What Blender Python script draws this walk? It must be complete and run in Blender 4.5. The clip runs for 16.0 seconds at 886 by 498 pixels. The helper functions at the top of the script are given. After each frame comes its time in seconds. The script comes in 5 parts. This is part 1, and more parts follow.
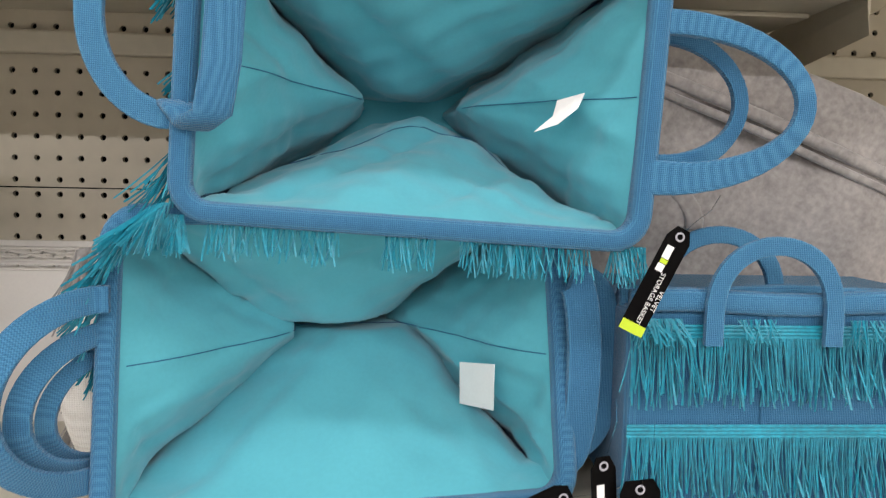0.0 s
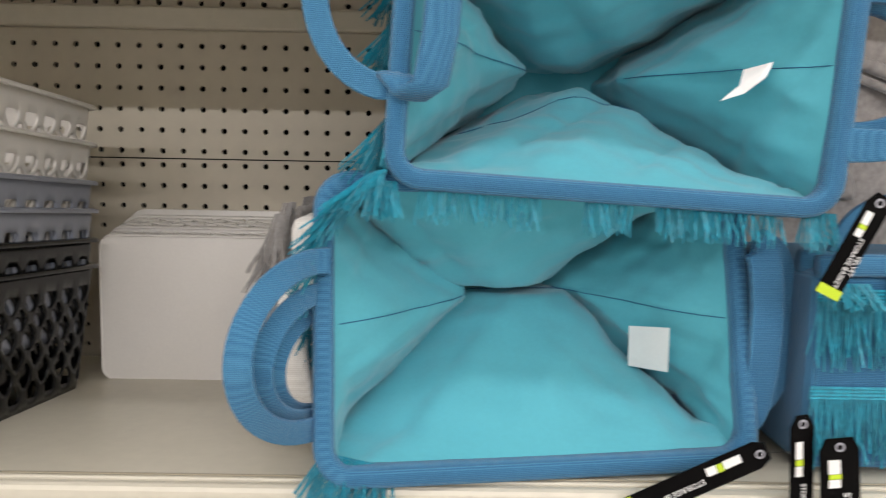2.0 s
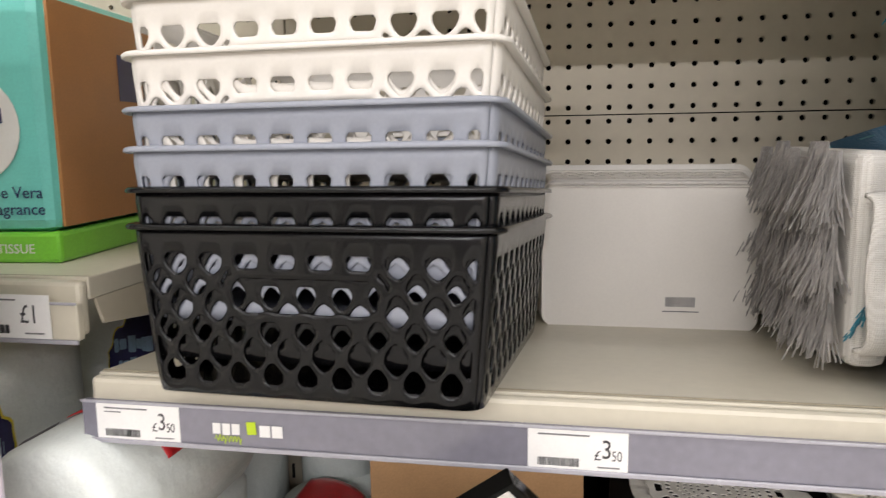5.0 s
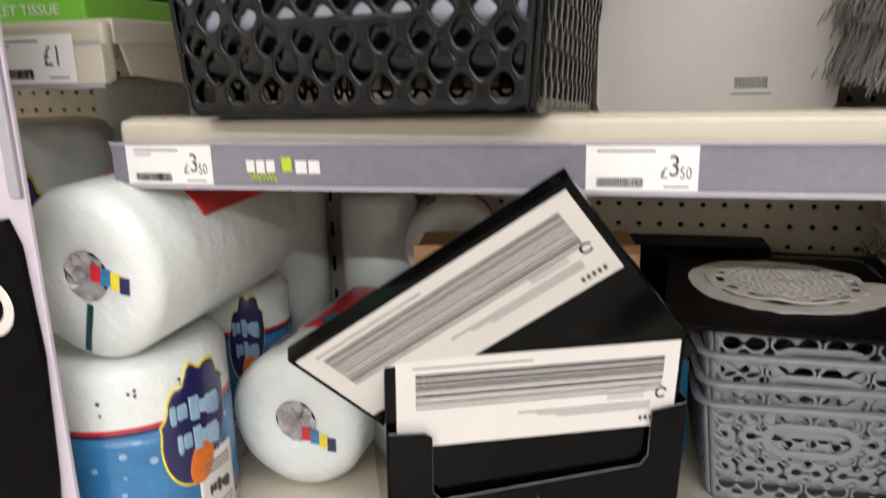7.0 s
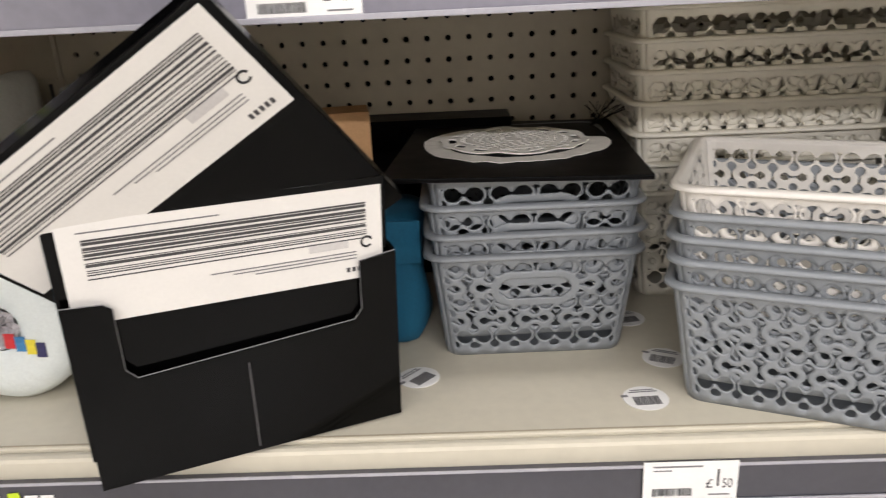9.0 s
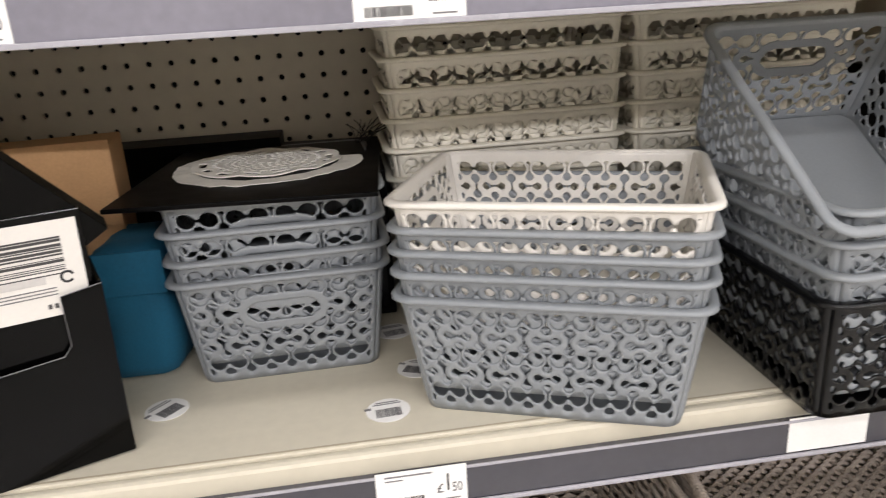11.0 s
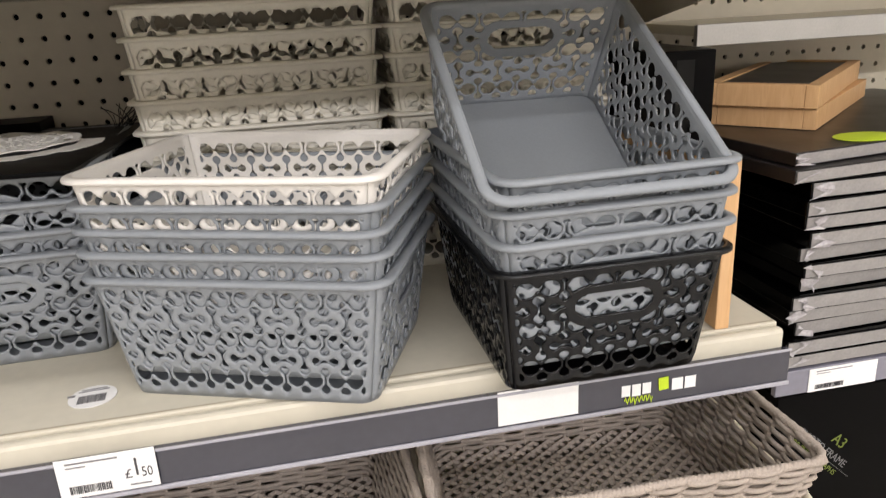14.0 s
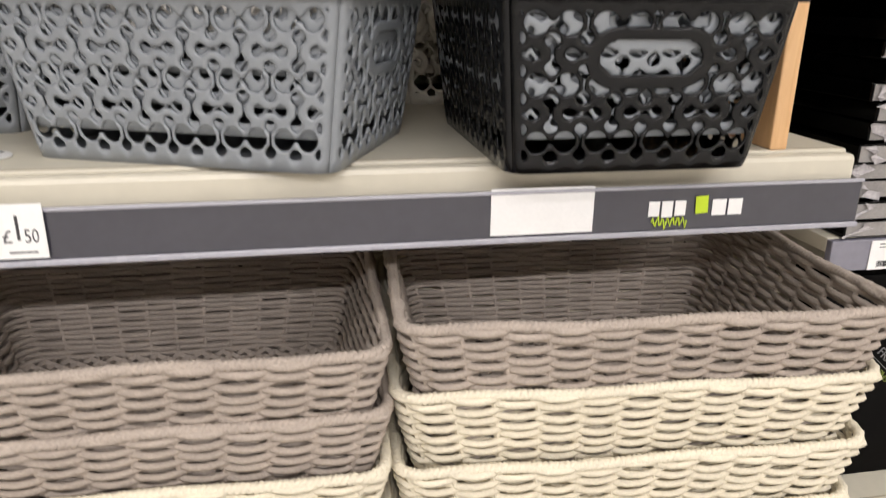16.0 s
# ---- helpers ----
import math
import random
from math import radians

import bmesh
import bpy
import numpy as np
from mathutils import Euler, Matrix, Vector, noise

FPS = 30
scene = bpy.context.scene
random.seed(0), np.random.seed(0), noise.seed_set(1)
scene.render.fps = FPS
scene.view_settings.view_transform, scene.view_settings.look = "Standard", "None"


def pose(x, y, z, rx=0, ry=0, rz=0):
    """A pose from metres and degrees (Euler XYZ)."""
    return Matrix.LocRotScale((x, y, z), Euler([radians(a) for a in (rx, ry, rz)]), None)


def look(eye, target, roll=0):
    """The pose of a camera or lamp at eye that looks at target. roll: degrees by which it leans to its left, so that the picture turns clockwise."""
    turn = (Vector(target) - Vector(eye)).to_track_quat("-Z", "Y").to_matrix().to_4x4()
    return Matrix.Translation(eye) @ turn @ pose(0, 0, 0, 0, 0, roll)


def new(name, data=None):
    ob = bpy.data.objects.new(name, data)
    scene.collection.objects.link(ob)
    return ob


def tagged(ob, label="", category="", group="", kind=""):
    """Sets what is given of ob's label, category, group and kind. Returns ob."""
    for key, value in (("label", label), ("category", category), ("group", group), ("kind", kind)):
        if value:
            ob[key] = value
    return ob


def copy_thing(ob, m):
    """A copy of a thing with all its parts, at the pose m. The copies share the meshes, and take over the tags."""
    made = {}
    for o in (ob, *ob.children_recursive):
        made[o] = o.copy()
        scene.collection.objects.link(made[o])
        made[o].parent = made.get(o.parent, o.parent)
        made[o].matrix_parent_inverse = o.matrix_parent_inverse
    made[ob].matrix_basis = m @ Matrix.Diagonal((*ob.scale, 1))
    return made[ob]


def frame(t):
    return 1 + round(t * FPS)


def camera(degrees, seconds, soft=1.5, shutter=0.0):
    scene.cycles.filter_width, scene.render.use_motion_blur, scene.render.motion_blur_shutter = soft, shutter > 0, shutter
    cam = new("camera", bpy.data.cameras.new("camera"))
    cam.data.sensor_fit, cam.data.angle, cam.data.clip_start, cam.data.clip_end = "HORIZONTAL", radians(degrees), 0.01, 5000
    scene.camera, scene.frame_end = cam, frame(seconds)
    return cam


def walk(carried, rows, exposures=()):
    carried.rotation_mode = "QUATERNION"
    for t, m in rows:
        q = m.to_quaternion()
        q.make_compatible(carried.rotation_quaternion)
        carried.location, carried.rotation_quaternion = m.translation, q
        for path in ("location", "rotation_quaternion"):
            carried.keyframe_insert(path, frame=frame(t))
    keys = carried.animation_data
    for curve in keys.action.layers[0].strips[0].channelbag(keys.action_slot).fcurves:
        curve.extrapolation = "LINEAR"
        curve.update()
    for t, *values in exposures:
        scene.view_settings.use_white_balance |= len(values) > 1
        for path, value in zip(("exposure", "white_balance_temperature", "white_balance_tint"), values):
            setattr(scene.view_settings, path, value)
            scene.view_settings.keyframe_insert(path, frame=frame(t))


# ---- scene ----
cam = camera(62.0, 16.0, soft=1.15, shutter=0.5)
PATH = [
    (0, (0.187, 0.12, 1.48), (0.315, 2.108, 1.308), 1.2),
    (0.5, (0.18, 0.11, 1.473), (0.285, 2.097, 1.269), 1.3),
    (1, (0.17, 0.097, 1.474), (0.251, 2.082, 1.249), 1.6),
    (1.5, (0.14, 0.095, 1.473), (0.196, 2.08, 1.24), 1.4),
    (2, (0.077, 0.101, 1.473), (0.098, 2.087, 1.232), 1.1),
    (2.5, (0.013, 0.103, 1.468), (-0.005, 2.086, 1.21), 0.7),
    (3, (-0.057, 0.102, 1.461), (-0.129, 2.082, 1.186), 0.2),
    (3.5, (-0.129, 0.089, 1.455), (-0.254, 2.064, 1.169), 0.1),
    (4, (-0.185, 0.071, 1.455), (-0.391, 2.039, 1.165), -0.2),
    (6.5, (-0.258, 0.05, 1.342), (-0.752, 1.948, 0.975), -1.5),
    (7, (-0.252, 0.072, 1.285), (-0.732, 1.947, 0.795), -1.6),
    (7.5, (-0.235, 0.076, 1.237), (-0.622, 1.965, 0.706), -1.3),
    (8, (-0.213, 0.082, 1.224), (-0.495, 1.965, 0.615), -1.7),
    (8.5, (-0.181, 0.094, 1.213), (-0.352, 1.979, 0.566), -2.3),
    (9, (-0.15, 0.097, 1.21), (-0.209, 1.983, 0.547), -2.8),
    (9.5, (-0.121, 0.095, 1.208), (-0.093, 1.98, 0.54), -3.1),
    (10, (-0.086, 0.092, 1.207), (0.012, 1.977, 0.544), -3.4),
    (12.5, (0.083, 0.06, 1.215), (0.485, 1.926, 0.616), -2.9),
    (13, (0.122, 0.048, 1.205), (0.542, 1.914, 0.619), -2.9),
    (13.5, (0.16, 0.045, 1.191), (0.57, 1.906, 0.585), -2.9),
    (14, (0.178, 0.048, 1.178), (0.559, 1.903, 0.534), -2.9),
    (14.5, (0.187, 0.057, 1.156), (0.524, 1.902, 0.46), -2.6),
    (15, (0.191, 0.079, 1.13), (0.501, 1.907, 0.381), -1.7),
    (15.5, (0.202, 0.111, 1.054), (0.517, 1.951, 0.336), -0.6),
    (16, (0.207, 0.117, 0.982), (0.562, 1.975, 0.333), 0.7),
]
walk(cam, [(t, look(eye, target, roll)) for t, eye, target, roll in PATH],
     exposures=((0, -0.44), (2, -0.52), (4, -0.46), (6.5, -0.4), (7.5, -0.5), (10, -0.38), (14, -0.31), (16, -0.46)))

# ---- light ----
world = bpy.data.worlds.new("world")
scene.world = world
world.use_nodes = True
world.node_tree.nodes["Background"].inputs["Color"].default_value = (0.9, 0.95, 1.0, 1)
world.node_tree.nodes["Background"].inputs["Strength"].default_value = 0.02


def area_lamp(name, x, y, z, sx, sy, watts, colour=(0.965, 0.945, 1.0)):
    data = bpy.data.lights.new(name, "AREA")
    data.shape, data.size, data.size_y, data.energy, data.color = "RECTANGLE", sx, sy, watts, colour
    ob = new(name, data)
    ob.location = (x, y, z)
    return ob


LAMP_ROWS = ((-0.07, 11.0), (-1.8, 17.0), (-3.7, 118.0))
for lamp_y, watts in LAMP_ROWS:
    for lamp_x in (-1.3, 0.35, 2.0):
        area_lamp("strip_light", lamp_x, lamp_y, 3.02, 1.5, 0.14, watts)


# ---- materials ----
def srgb(r, g, b):
    return tuple(((c / 255) / 12.92 if c / 255 <= 0.04045 else ((c / 255 + 0.055) / 1.055) ** 2.4) for c in (r, g, b)) + (1.0,)


def mat(name, colour, rough=0.5, metal=0.0, vary=0.08, scale=30.0, fine=400.0, bump=0.0, bump_scale=200.0, coat=0.0, sheen=0.0, spec=0.5, tint=None, rand=0.0):
    """A procedural surface: colour varied at two scales, roughness varied, fine relief."""
    m = bpy.data.materials.new(name)
    m.use_nodes = True
    nt = m.node_tree
    b = nt.nodes["Principled BSDF"]
    co = nt.nodes.new("ShaderNodeTexCoord")
    n1 = nt.nodes.new("ShaderNodeTexNoise")
    n1.inputs["Scale"].default_value, n1.inputs["Detail"].default_value = scale, 4
    n2 = nt.nodes.new("ShaderNodeTexNoise")
    n2.inputs["Scale"].default_value, n2.inputs["Detail"].default_value = fine, 2
    for n in (n1, n2):
        nt.links.new(co.outputs["Object"], n.inputs["Vector"])
    add = nt.nodes.new("ShaderNodeMath")
    add.operation = "ADD"
    nt.links.new(n1.outputs["Fac"], add.inputs[0])
    nt.links.new(n2.outputs["Fac"], add.inputs[1])
    ramp = nt.nodes.new("ShaderNodeMapRange")
    ramp.inputs["From Min"].default_value, ramp.inputs["From Max"].default_value = 0.6, 1.4
    ramp.inputs["To Min"].default_value, ramp.inputs["To Max"].default_value = 0.0, 1.0
    nt.links.new(add.outputs[0], ramp.inputs["Value"])
    mix = nt.nodes.new("ShaderNodeMix")
    mix.data_type = "RGBA"
    dark = tuple(c * (1 - vary) for c in colour[:3]) + (1,)
    light = tuple(min(1, c * (1 + vary)) for c in (tint or colour)[:3]) + (1,)
    mix.inputs["A"].default_value, mix.inputs["B"].default_value = dark, light
    nt.links.new(ramp.outputs["Result"], mix.inputs["Factor"])
    out = mix.outputs["Result"]
    if rand:
        info = nt.nodes.new("ShaderNodeObjectInfo")
        hsv = nt.nodes.new("ShaderNodeHueSaturation")
        mr = nt.nodes.new("ShaderNodeMapRange")
        mr.inputs["To Min"].default_value, mr.inputs["To Max"].default_value = 1 - rand, 1 + rand
        nt.links.new(info.outputs["Random"], mr.inputs["Value"])
        nt.links.new(mr.outputs["Result"], hsv.inputs["Value"])
        nt.links.new(out, hsv.inputs["Color"])
        out = hsv.outputs["Color"]
    nt.links.new(out, b.inputs["Base Color"])
    rr = nt.nodes.new("ShaderNodeMapRange")
    rr.inputs["To Min"].default_value, rr.inputs["To Max"].default_value = max(0.02, rough - 0.08), min(1, rough + 0.08)
    nt.links.new(n1.outputs["Fac"], rr.inputs["Value"])
    nt.links.new(rr.outputs["Result"], b.inputs["Roughness"])
    b.inputs["Metallic"].default_value = metal
    b.inputs["Specular IOR Level"].default_value = spec
    b.inputs["Coat Weight"].default_value = coat
    b.inputs["Sheen Weight"].default_value = sheen
    if bump:
        n3 = nt.nodes.new("ShaderNodeTexNoise")
        n3.inputs["Scale"].default_value, n3.inputs["Detail"].default_value = bump_scale, 3
        nt.links.new(co.outputs["Object"], n3.inputs["Vector"])
        bp = nt.nodes.new("ShaderNodeBump")
        bp.inputs["Strength"].default_value, bp.inputs["Distance"].default_value = bump, 0.002
        nt.links.new(n3.outputs["Fac"], bp.inputs["Height"])
        nt.links.new(bp.outputs["Normal"], b.inputs["Normal"])
    return m


def weave_mat(name, colour, colour2, pitch=0.0016, strength=0.5):
    """Canvas: fine crossing threads in colour and relief, with slow wear."""
    m = mat(name, colour, 0.85, vary=0.12, scale=18, fine=700, sheen=0.2, spec=0.2)
    nt = m.node_tree
    b = nt.nodes["Principled BSDF"]
    co = nt.nodes.new("ShaderNodeTexCoord")
    heights = []
    for axis in ("X", "Y", "Z"):
        w = nt.nodes.new("ShaderNodeTexWave")
        w.wave_type, w.bands_direction = "BANDS", axis
        w.inputs["Scale"].default_value = 0.314 / pitch
        w.inputs["Distortion"].default_value = 0.6
        nt.links.new(co.outputs["Object"], w.inputs["Vector"])
        heights.append(w)
    mx = nt.nodes.new("ShaderNodeMath")
    mx.operation = "ADD"
    nt.links.new(heights[0].outputs["Fac"], mx.inputs[0])
    nt.links.new(heights[1].outputs["Fac"], mx.inputs[1])
    m2 = nt.nodes.new("ShaderNodeMath")
    m2.operation = "ADD"
    nt.links.new(mx.outputs[0], m2.inputs[0])
    nt.links.new(heights[2].outputs["Fac"], m2.inputs[1])
    bp = nt.nodes.new("ShaderNodeBump")
    bp.inputs["Strength"].default_value, bp.inputs["Distance"].default_value = strength, 0.0006
    nt.links.new(m2.outputs[0], bp.inputs["Height"])
    nt.links.new(bp.outputs["Normal"], b.inputs["Normal"])
    old = b.inputs["Base Color"].links[0].from_socket
    mr = nt.nodes.new("ShaderNodeMapRange")
    mr.inputs["From Min"].default_value, mr.inputs["From Max"].default_value = 0.6, 2.4
    nt.links.new(m2.outputs[0], mr.inputs["Value"])
    mix = nt.nodes.new("ShaderNodeMix")
    mix.data_type = "RGBA"
    nt.links.new(mr.outputs["Result"], mix.inputs["Factor"])
    nt.links.new(old, mix.inputs["A"])
    mix.inputs["B"].default_value = colour2
    nt.links.new(mix.outputs["Result"], b.inputs["Base Color"])
    return m


def wood_mat(name, colour, colour2):
    m = mat(name, colour, 0.5, vary=0.1, scale=12, fine=200, bump=0.15, bump_scale=300)
    nt = m.node_tree
    b = nt.nodes["Principled BSDF"]
    co = nt.nodes.new("ShaderNodeTexCoord")
    mp = nt.nodes.new("ShaderNodeMapping")
    mp.inputs["Scale"].default_value = (1, 1, 0.12)
    nt.links.new(co.outputs["Object"], mp.inputs["Vector"])
    w = nt.nodes.new("ShaderNodeTexNoise")
    w.inputs["Scale"].default_value, w.inputs["Detail"].default_value, w.inputs["Distortion"].default_value = 160, 5, 1.5
    nt.links.new(mp.outputs["Vector"], w.inputs["Vector"])
    mix = nt.nodes.new("ShaderNodeMix")
    mix.data_type = "RGBA"
    mix.inputs["A"].default_value, mix.inputs["B"].default_value = colour, colour2
    nt.links.new(w.outputs["Fac"], mix.inputs["Factor"])
    nt.links.new(mix.outputs["Result"], b.inputs["Base Color"])
    return m


CREAM_STEEL = mat("cream_steel", srgb(204, 197, 178), 0.38, vary=0.05, scale=6, fine=90, bump=0.03, bump_scale=900)
PEG_STEEL = mat("peg_steel", srgb(196, 187, 166), 0.45, vary=0.06, scale=5, fine=60, bump=0.03, bump_scale=900)
# near-black colour that stands for the shade inside holes and slots
HOLE_SHADE = mat("hole_shade", (0.012, 0.011, 0.01, 1), 0.9, vary=0.2)
STRIP_GREY = mat("strip_grey", srgb(128, 126, 136), 0.22, vary=0.1, scale=9, fine=120, coat=0.5)
STRIP_CLEAR = mat("strip_lip", srgb(168, 166, 172), 0.25, vary=0.08)
PAPER = mat("paper_white", srgb(238, 236, 232), 0.45, vary=0.03, scale=60, coat=0.3)
CARD_WHITE = mat("card_white", srgb(224, 220, 213), 0.4, vary=0.03, scale=40, coat=0.1)
INK = mat("ink_black", srgb(28, 28, 30), 0.5, vary=0.1)
INK_SOFT = mat("ink_soft_black", srgb(66, 64, 64), 0.5, vary=0.2)
INK_PALE = mat("ink_pale_grey", srgb(196, 192, 188), 0.5, vary=0.1)
INK_GREY = mat("ink_grey", srgb(120, 118, 118), 0.5, vary=0.1)
LIME = mat("ink_lime", srgb(190, 214, 40), 0.45, vary=0.05)
PLASTIC_BLACK = mat("plastic_black", srgb(11, 11, 12), 0.2, vary=0.15, spec=0.35, bump=0.05, bump_scale=500)
PLASTIC_GREY = mat("plastic_grey", srgb(136, 140, 143), 0.36, vary=0.05, scale=14, bump=0.04, bump_scale=500)
PLASTIC_MID = mat("plastic_mid_grey", srgb(150, 154, 164), 0.36, vary=0.05, scale=14, bump=0.04, bump_scale=500)
PLASTIC_WHITE = mat("plastic_white", srgb(226, 221, 212), 0.36, vary=0.03, scale=14, bump=0.04, bump_scale=500)
PLASTIC_CREAM = mat("plastic_cream", srgb(234, 228, 212), 0.4, vary=0.04, scale=14, bump=0.04, bump_scale=500)
CANVAS_BLUE = weave_mat("canvas_blue", srgb(46, 100, 138), srgb(77, 135, 170), pitch=0.0013)
CANVAS_WHITE = weave_mat("canvas_white", srgb(222, 216, 206), srgb(240, 236, 228))
LINING = mat("lining_aqua", srgb(87, 174, 187), 0.7, vary=0.05, scale=10, fine=300, sheen=0.3, spec=0.25, bump=0.5, bump_scale=16)
FRINGE_TEAL = mat("fringe_teal", srgb(8, 138, 160), 0.4, vary=0.4, scale=60, fine=300, sheen=0.3)
FRINGE_GREY = mat("fringe_grey", srgb(158, 153, 147), 0.6, vary=0.3, scale=60, fine=300, sheen=0.3)
SEAM_BLUE = mat("seam_thread", srgb(40, 96, 132), 0.8, vary=0.2)
VELVET = mat("velvet_grey", srgb(160, 154, 149), 0.75, vary=0.36, scale=16, fine=160, sheen=0.8, spec=0.15, bump=0.2, bump_scale=40)
GLOSS_BLACK = mat("gloss_black_card", srgb(3, 3, 3), 0.13, vary=0.2, scale=30, spec=0.15, bump=0.12, bump_scale=12)
CARD_BLACK = mat("black_card", srgb(7, 6, 6), 0.4, vary=0.2, scale=30, spec=0.06)
CARD_BROWN = mat("brown_card", srgb(190, 148, 104), 0.8, vary=0.1, scale=30, bump=0.1)
PAPER_ROLL = mat("tissue_roll", srgb(222, 227, 222), 0.4, vary=0.06, scale=40, bump=1.0, bump_scale=70, coat=0.5)
PACK_NAVY = mat("pack_navy", srgb(36, 34, 84), 0.3, vary=0.3, scale=25, coat=0.4)
PACK_BLUE = mat("pack_blue", srgb(48, 118, 168), 0.3, vary=0.3, scale=30, coat=0.4)
PACK_RED = mat("pack_red", srgb(198, 36, 42), 0.3, vary=0.2, coat=0.4)
PACK_YELLOW = mat("pack_yellow", srgb(230, 210, 60), 0.35, vary=0.1)
PACK_GREEN = mat("pack_green", srgb(126, 204, 60), 0.35, vary=0.1, coat=0.4)
PACK_AQUA = mat("pack_aqua", srgb(118, 206, 192), 0.35, vary=0.08, coat=0.4)
PACK_TAN = mat("pack_tan", srgb(184, 128, 76), 0.4, vary=0.1, coat=0.3)
CORE_GREY = mat("core_cardboard", srgb(132, 116, 106), 0.7, vary=0.2, bump=0.3)
FILM = mat("crinkled_film", srgb(170, 165, 165), 0.12, vary=0.3, scale=90, bump=0.8, bump_scale=120, coat=0.6)
LACE = mat("lace_white", srgb(238, 234, 226), 0.8, vary=0.08, bump=0.2)
PINE = wood_mat("pine", srgb(226, 186, 136), srgb(196, 148, 98))
WALNUT = mat("dark_board", srgb(30, 27, 26), 0.35, vary=0.15, scale=20)
STEEL_EDGE = mat("steel_edge", srgb(176, 174, 170), 0.35, metal=0.6, vary=0.08)
WICKER_GREY = mat("paper_rope_grey", srgb(172, 159, 146), 0.8, vary=0.16, scale=25, fine=500, bump=0.5, bump_scale=500)
WICKER_CREAM = mat("paper_rope_cream", srgb(224, 214, 190), 0.8, vary=0.1, scale=25, fine=500, bump=0.5, bump_scale=500)
TEAL_FELT = mat("teal_fabric", srgb(14, 84, 112), 0.9, vary=0.15, scale=20, bump=0.3, bump_scale=90)
FLOOR_VINYL = mat("floor_vinyl", srgb(186, 182, 174), 0.3, vary=0.06, scale=4, fine=50)
# tone of the unseen south wall, chosen for its bounce and reflections
CLOSING_WALL = mat("closing_wall_mottle", srgb(148, 143, 138), 0.8, vary=0.5, scale=5, fine=30)
WALL_PAINT = mat("wall_paint", srgb(222, 218, 208), 0.7, vary=0.03, scale=2)
CEIL_TILE = mat("ceiling_tile", srgb(232, 230, 224), 0.8, vary=0.03, scale=8, bump=0.3, bump_scale=80)
SIGN_PINK = mat("sign_pink", srgb(228, 168, 160), 0.5, vary=0.05)
SIGN_LILAC = mat("sign_lilac", srgb(206, 196, 206), 0.4, vary=0.05)
LEAF_GREEN = mat("print_green", srgb(110, 132, 90), 0.5, vary=0.3, scale=40)

tube = bpy.data.materials.new("light_tube")
tube.use_nodes = True
tube.node_tree.nodes["Principled BSDF"].inputs["Emission Color"].default_value = (1, 0.97, 0.92, 1)
tube.node_tree.nodes["Principled BSDF"].inputs["Emission Strength"].default_value = 4.0

clear = bpy.data.materials.new("clear_film")
clear.use_nodes = True
cb = clear.node_tree.nodes["Principled BSDF"]
cb.inputs["Roughness"].default_value, cb.inputs["Transmission Weight"].default_value, cb.inputs["IOR"].default_value = 0.08, 1.0, 1.15


# ---- mesh helpers ----
def part(name, bm, material, parent=None, label="", smooth=False):
    me = bpy.data.meshes.new(name)
    bm.to_mesh(me)
    bm.free()
    me.materials.append(material)
    if smooth:
        for p in me.polygons:
            p.use_smooth = True
    ob = new(name, me)
    ob.parent = parent
    if label:
        ob["label"] = label
    return ob


def raw_part(name, verts, faces, material, parent=None, label="", smooth=False):
    me = bpy.data.meshes.new(name)
    me.from_pydata([tuple(v) for v in verts], [], faces)
    me.update()
    me.materials.append(material)
    if smooth:
        for p in me.polygons:
            p.use_smooth = True
    ob = new(name, me)
    ob.parent = parent
    if label:
        ob["label"] = label
    return ob


def welded(verts, faces, dist=0.0008):
    """One connected sheet out of patches that meet at their edges."""
    bm = bmesh.new()
    vs = [bm.verts.new(v) for v in verts]
    for f in faces:
        bm.faces.new([vs[i] for i in f])
    bmesh.ops.remove_doubles(bm, verts=bm.verts[:], dist=dist)
    return bm


def thing(name, m, label, category, group="", kind=""):
    ob = new(name)
    ob.empty_display_size = 0.02
    ob.matrix_basis = m
    return tagged(ob, label, category, group, kind)


def box_bm(x0, x1, y0, y1, z0, z1, bevel=0.0, m=None):
    bm = bmesh.new()
    bmesh.ops.create_cube(bm, size=1)
    for v in bm.verts:
        v.co = Vector((x0 + (v.co.x + 0.5) * (x1 - x0), y0 + (v.co.y + 0.5) * (y1 - y0), z0 + (v.co.z + 0.5) * (z1 - z0)))
    if bevel:
        bmesh.ops.bevel(bm, geom=bm.edges[:], offset=bevel, segments=2, affect="EDGES", profile=0.5)
    if m:
        bm.transform(m)
    return bm


def box(name, x0, x1, y0, y1, z0, z1, material, parent=None, bevel=0.0, label="", m=None):
    return part(name, box_bm(x0, x1, y0, y1, z0, z1, bevel, m), material, parent, label)


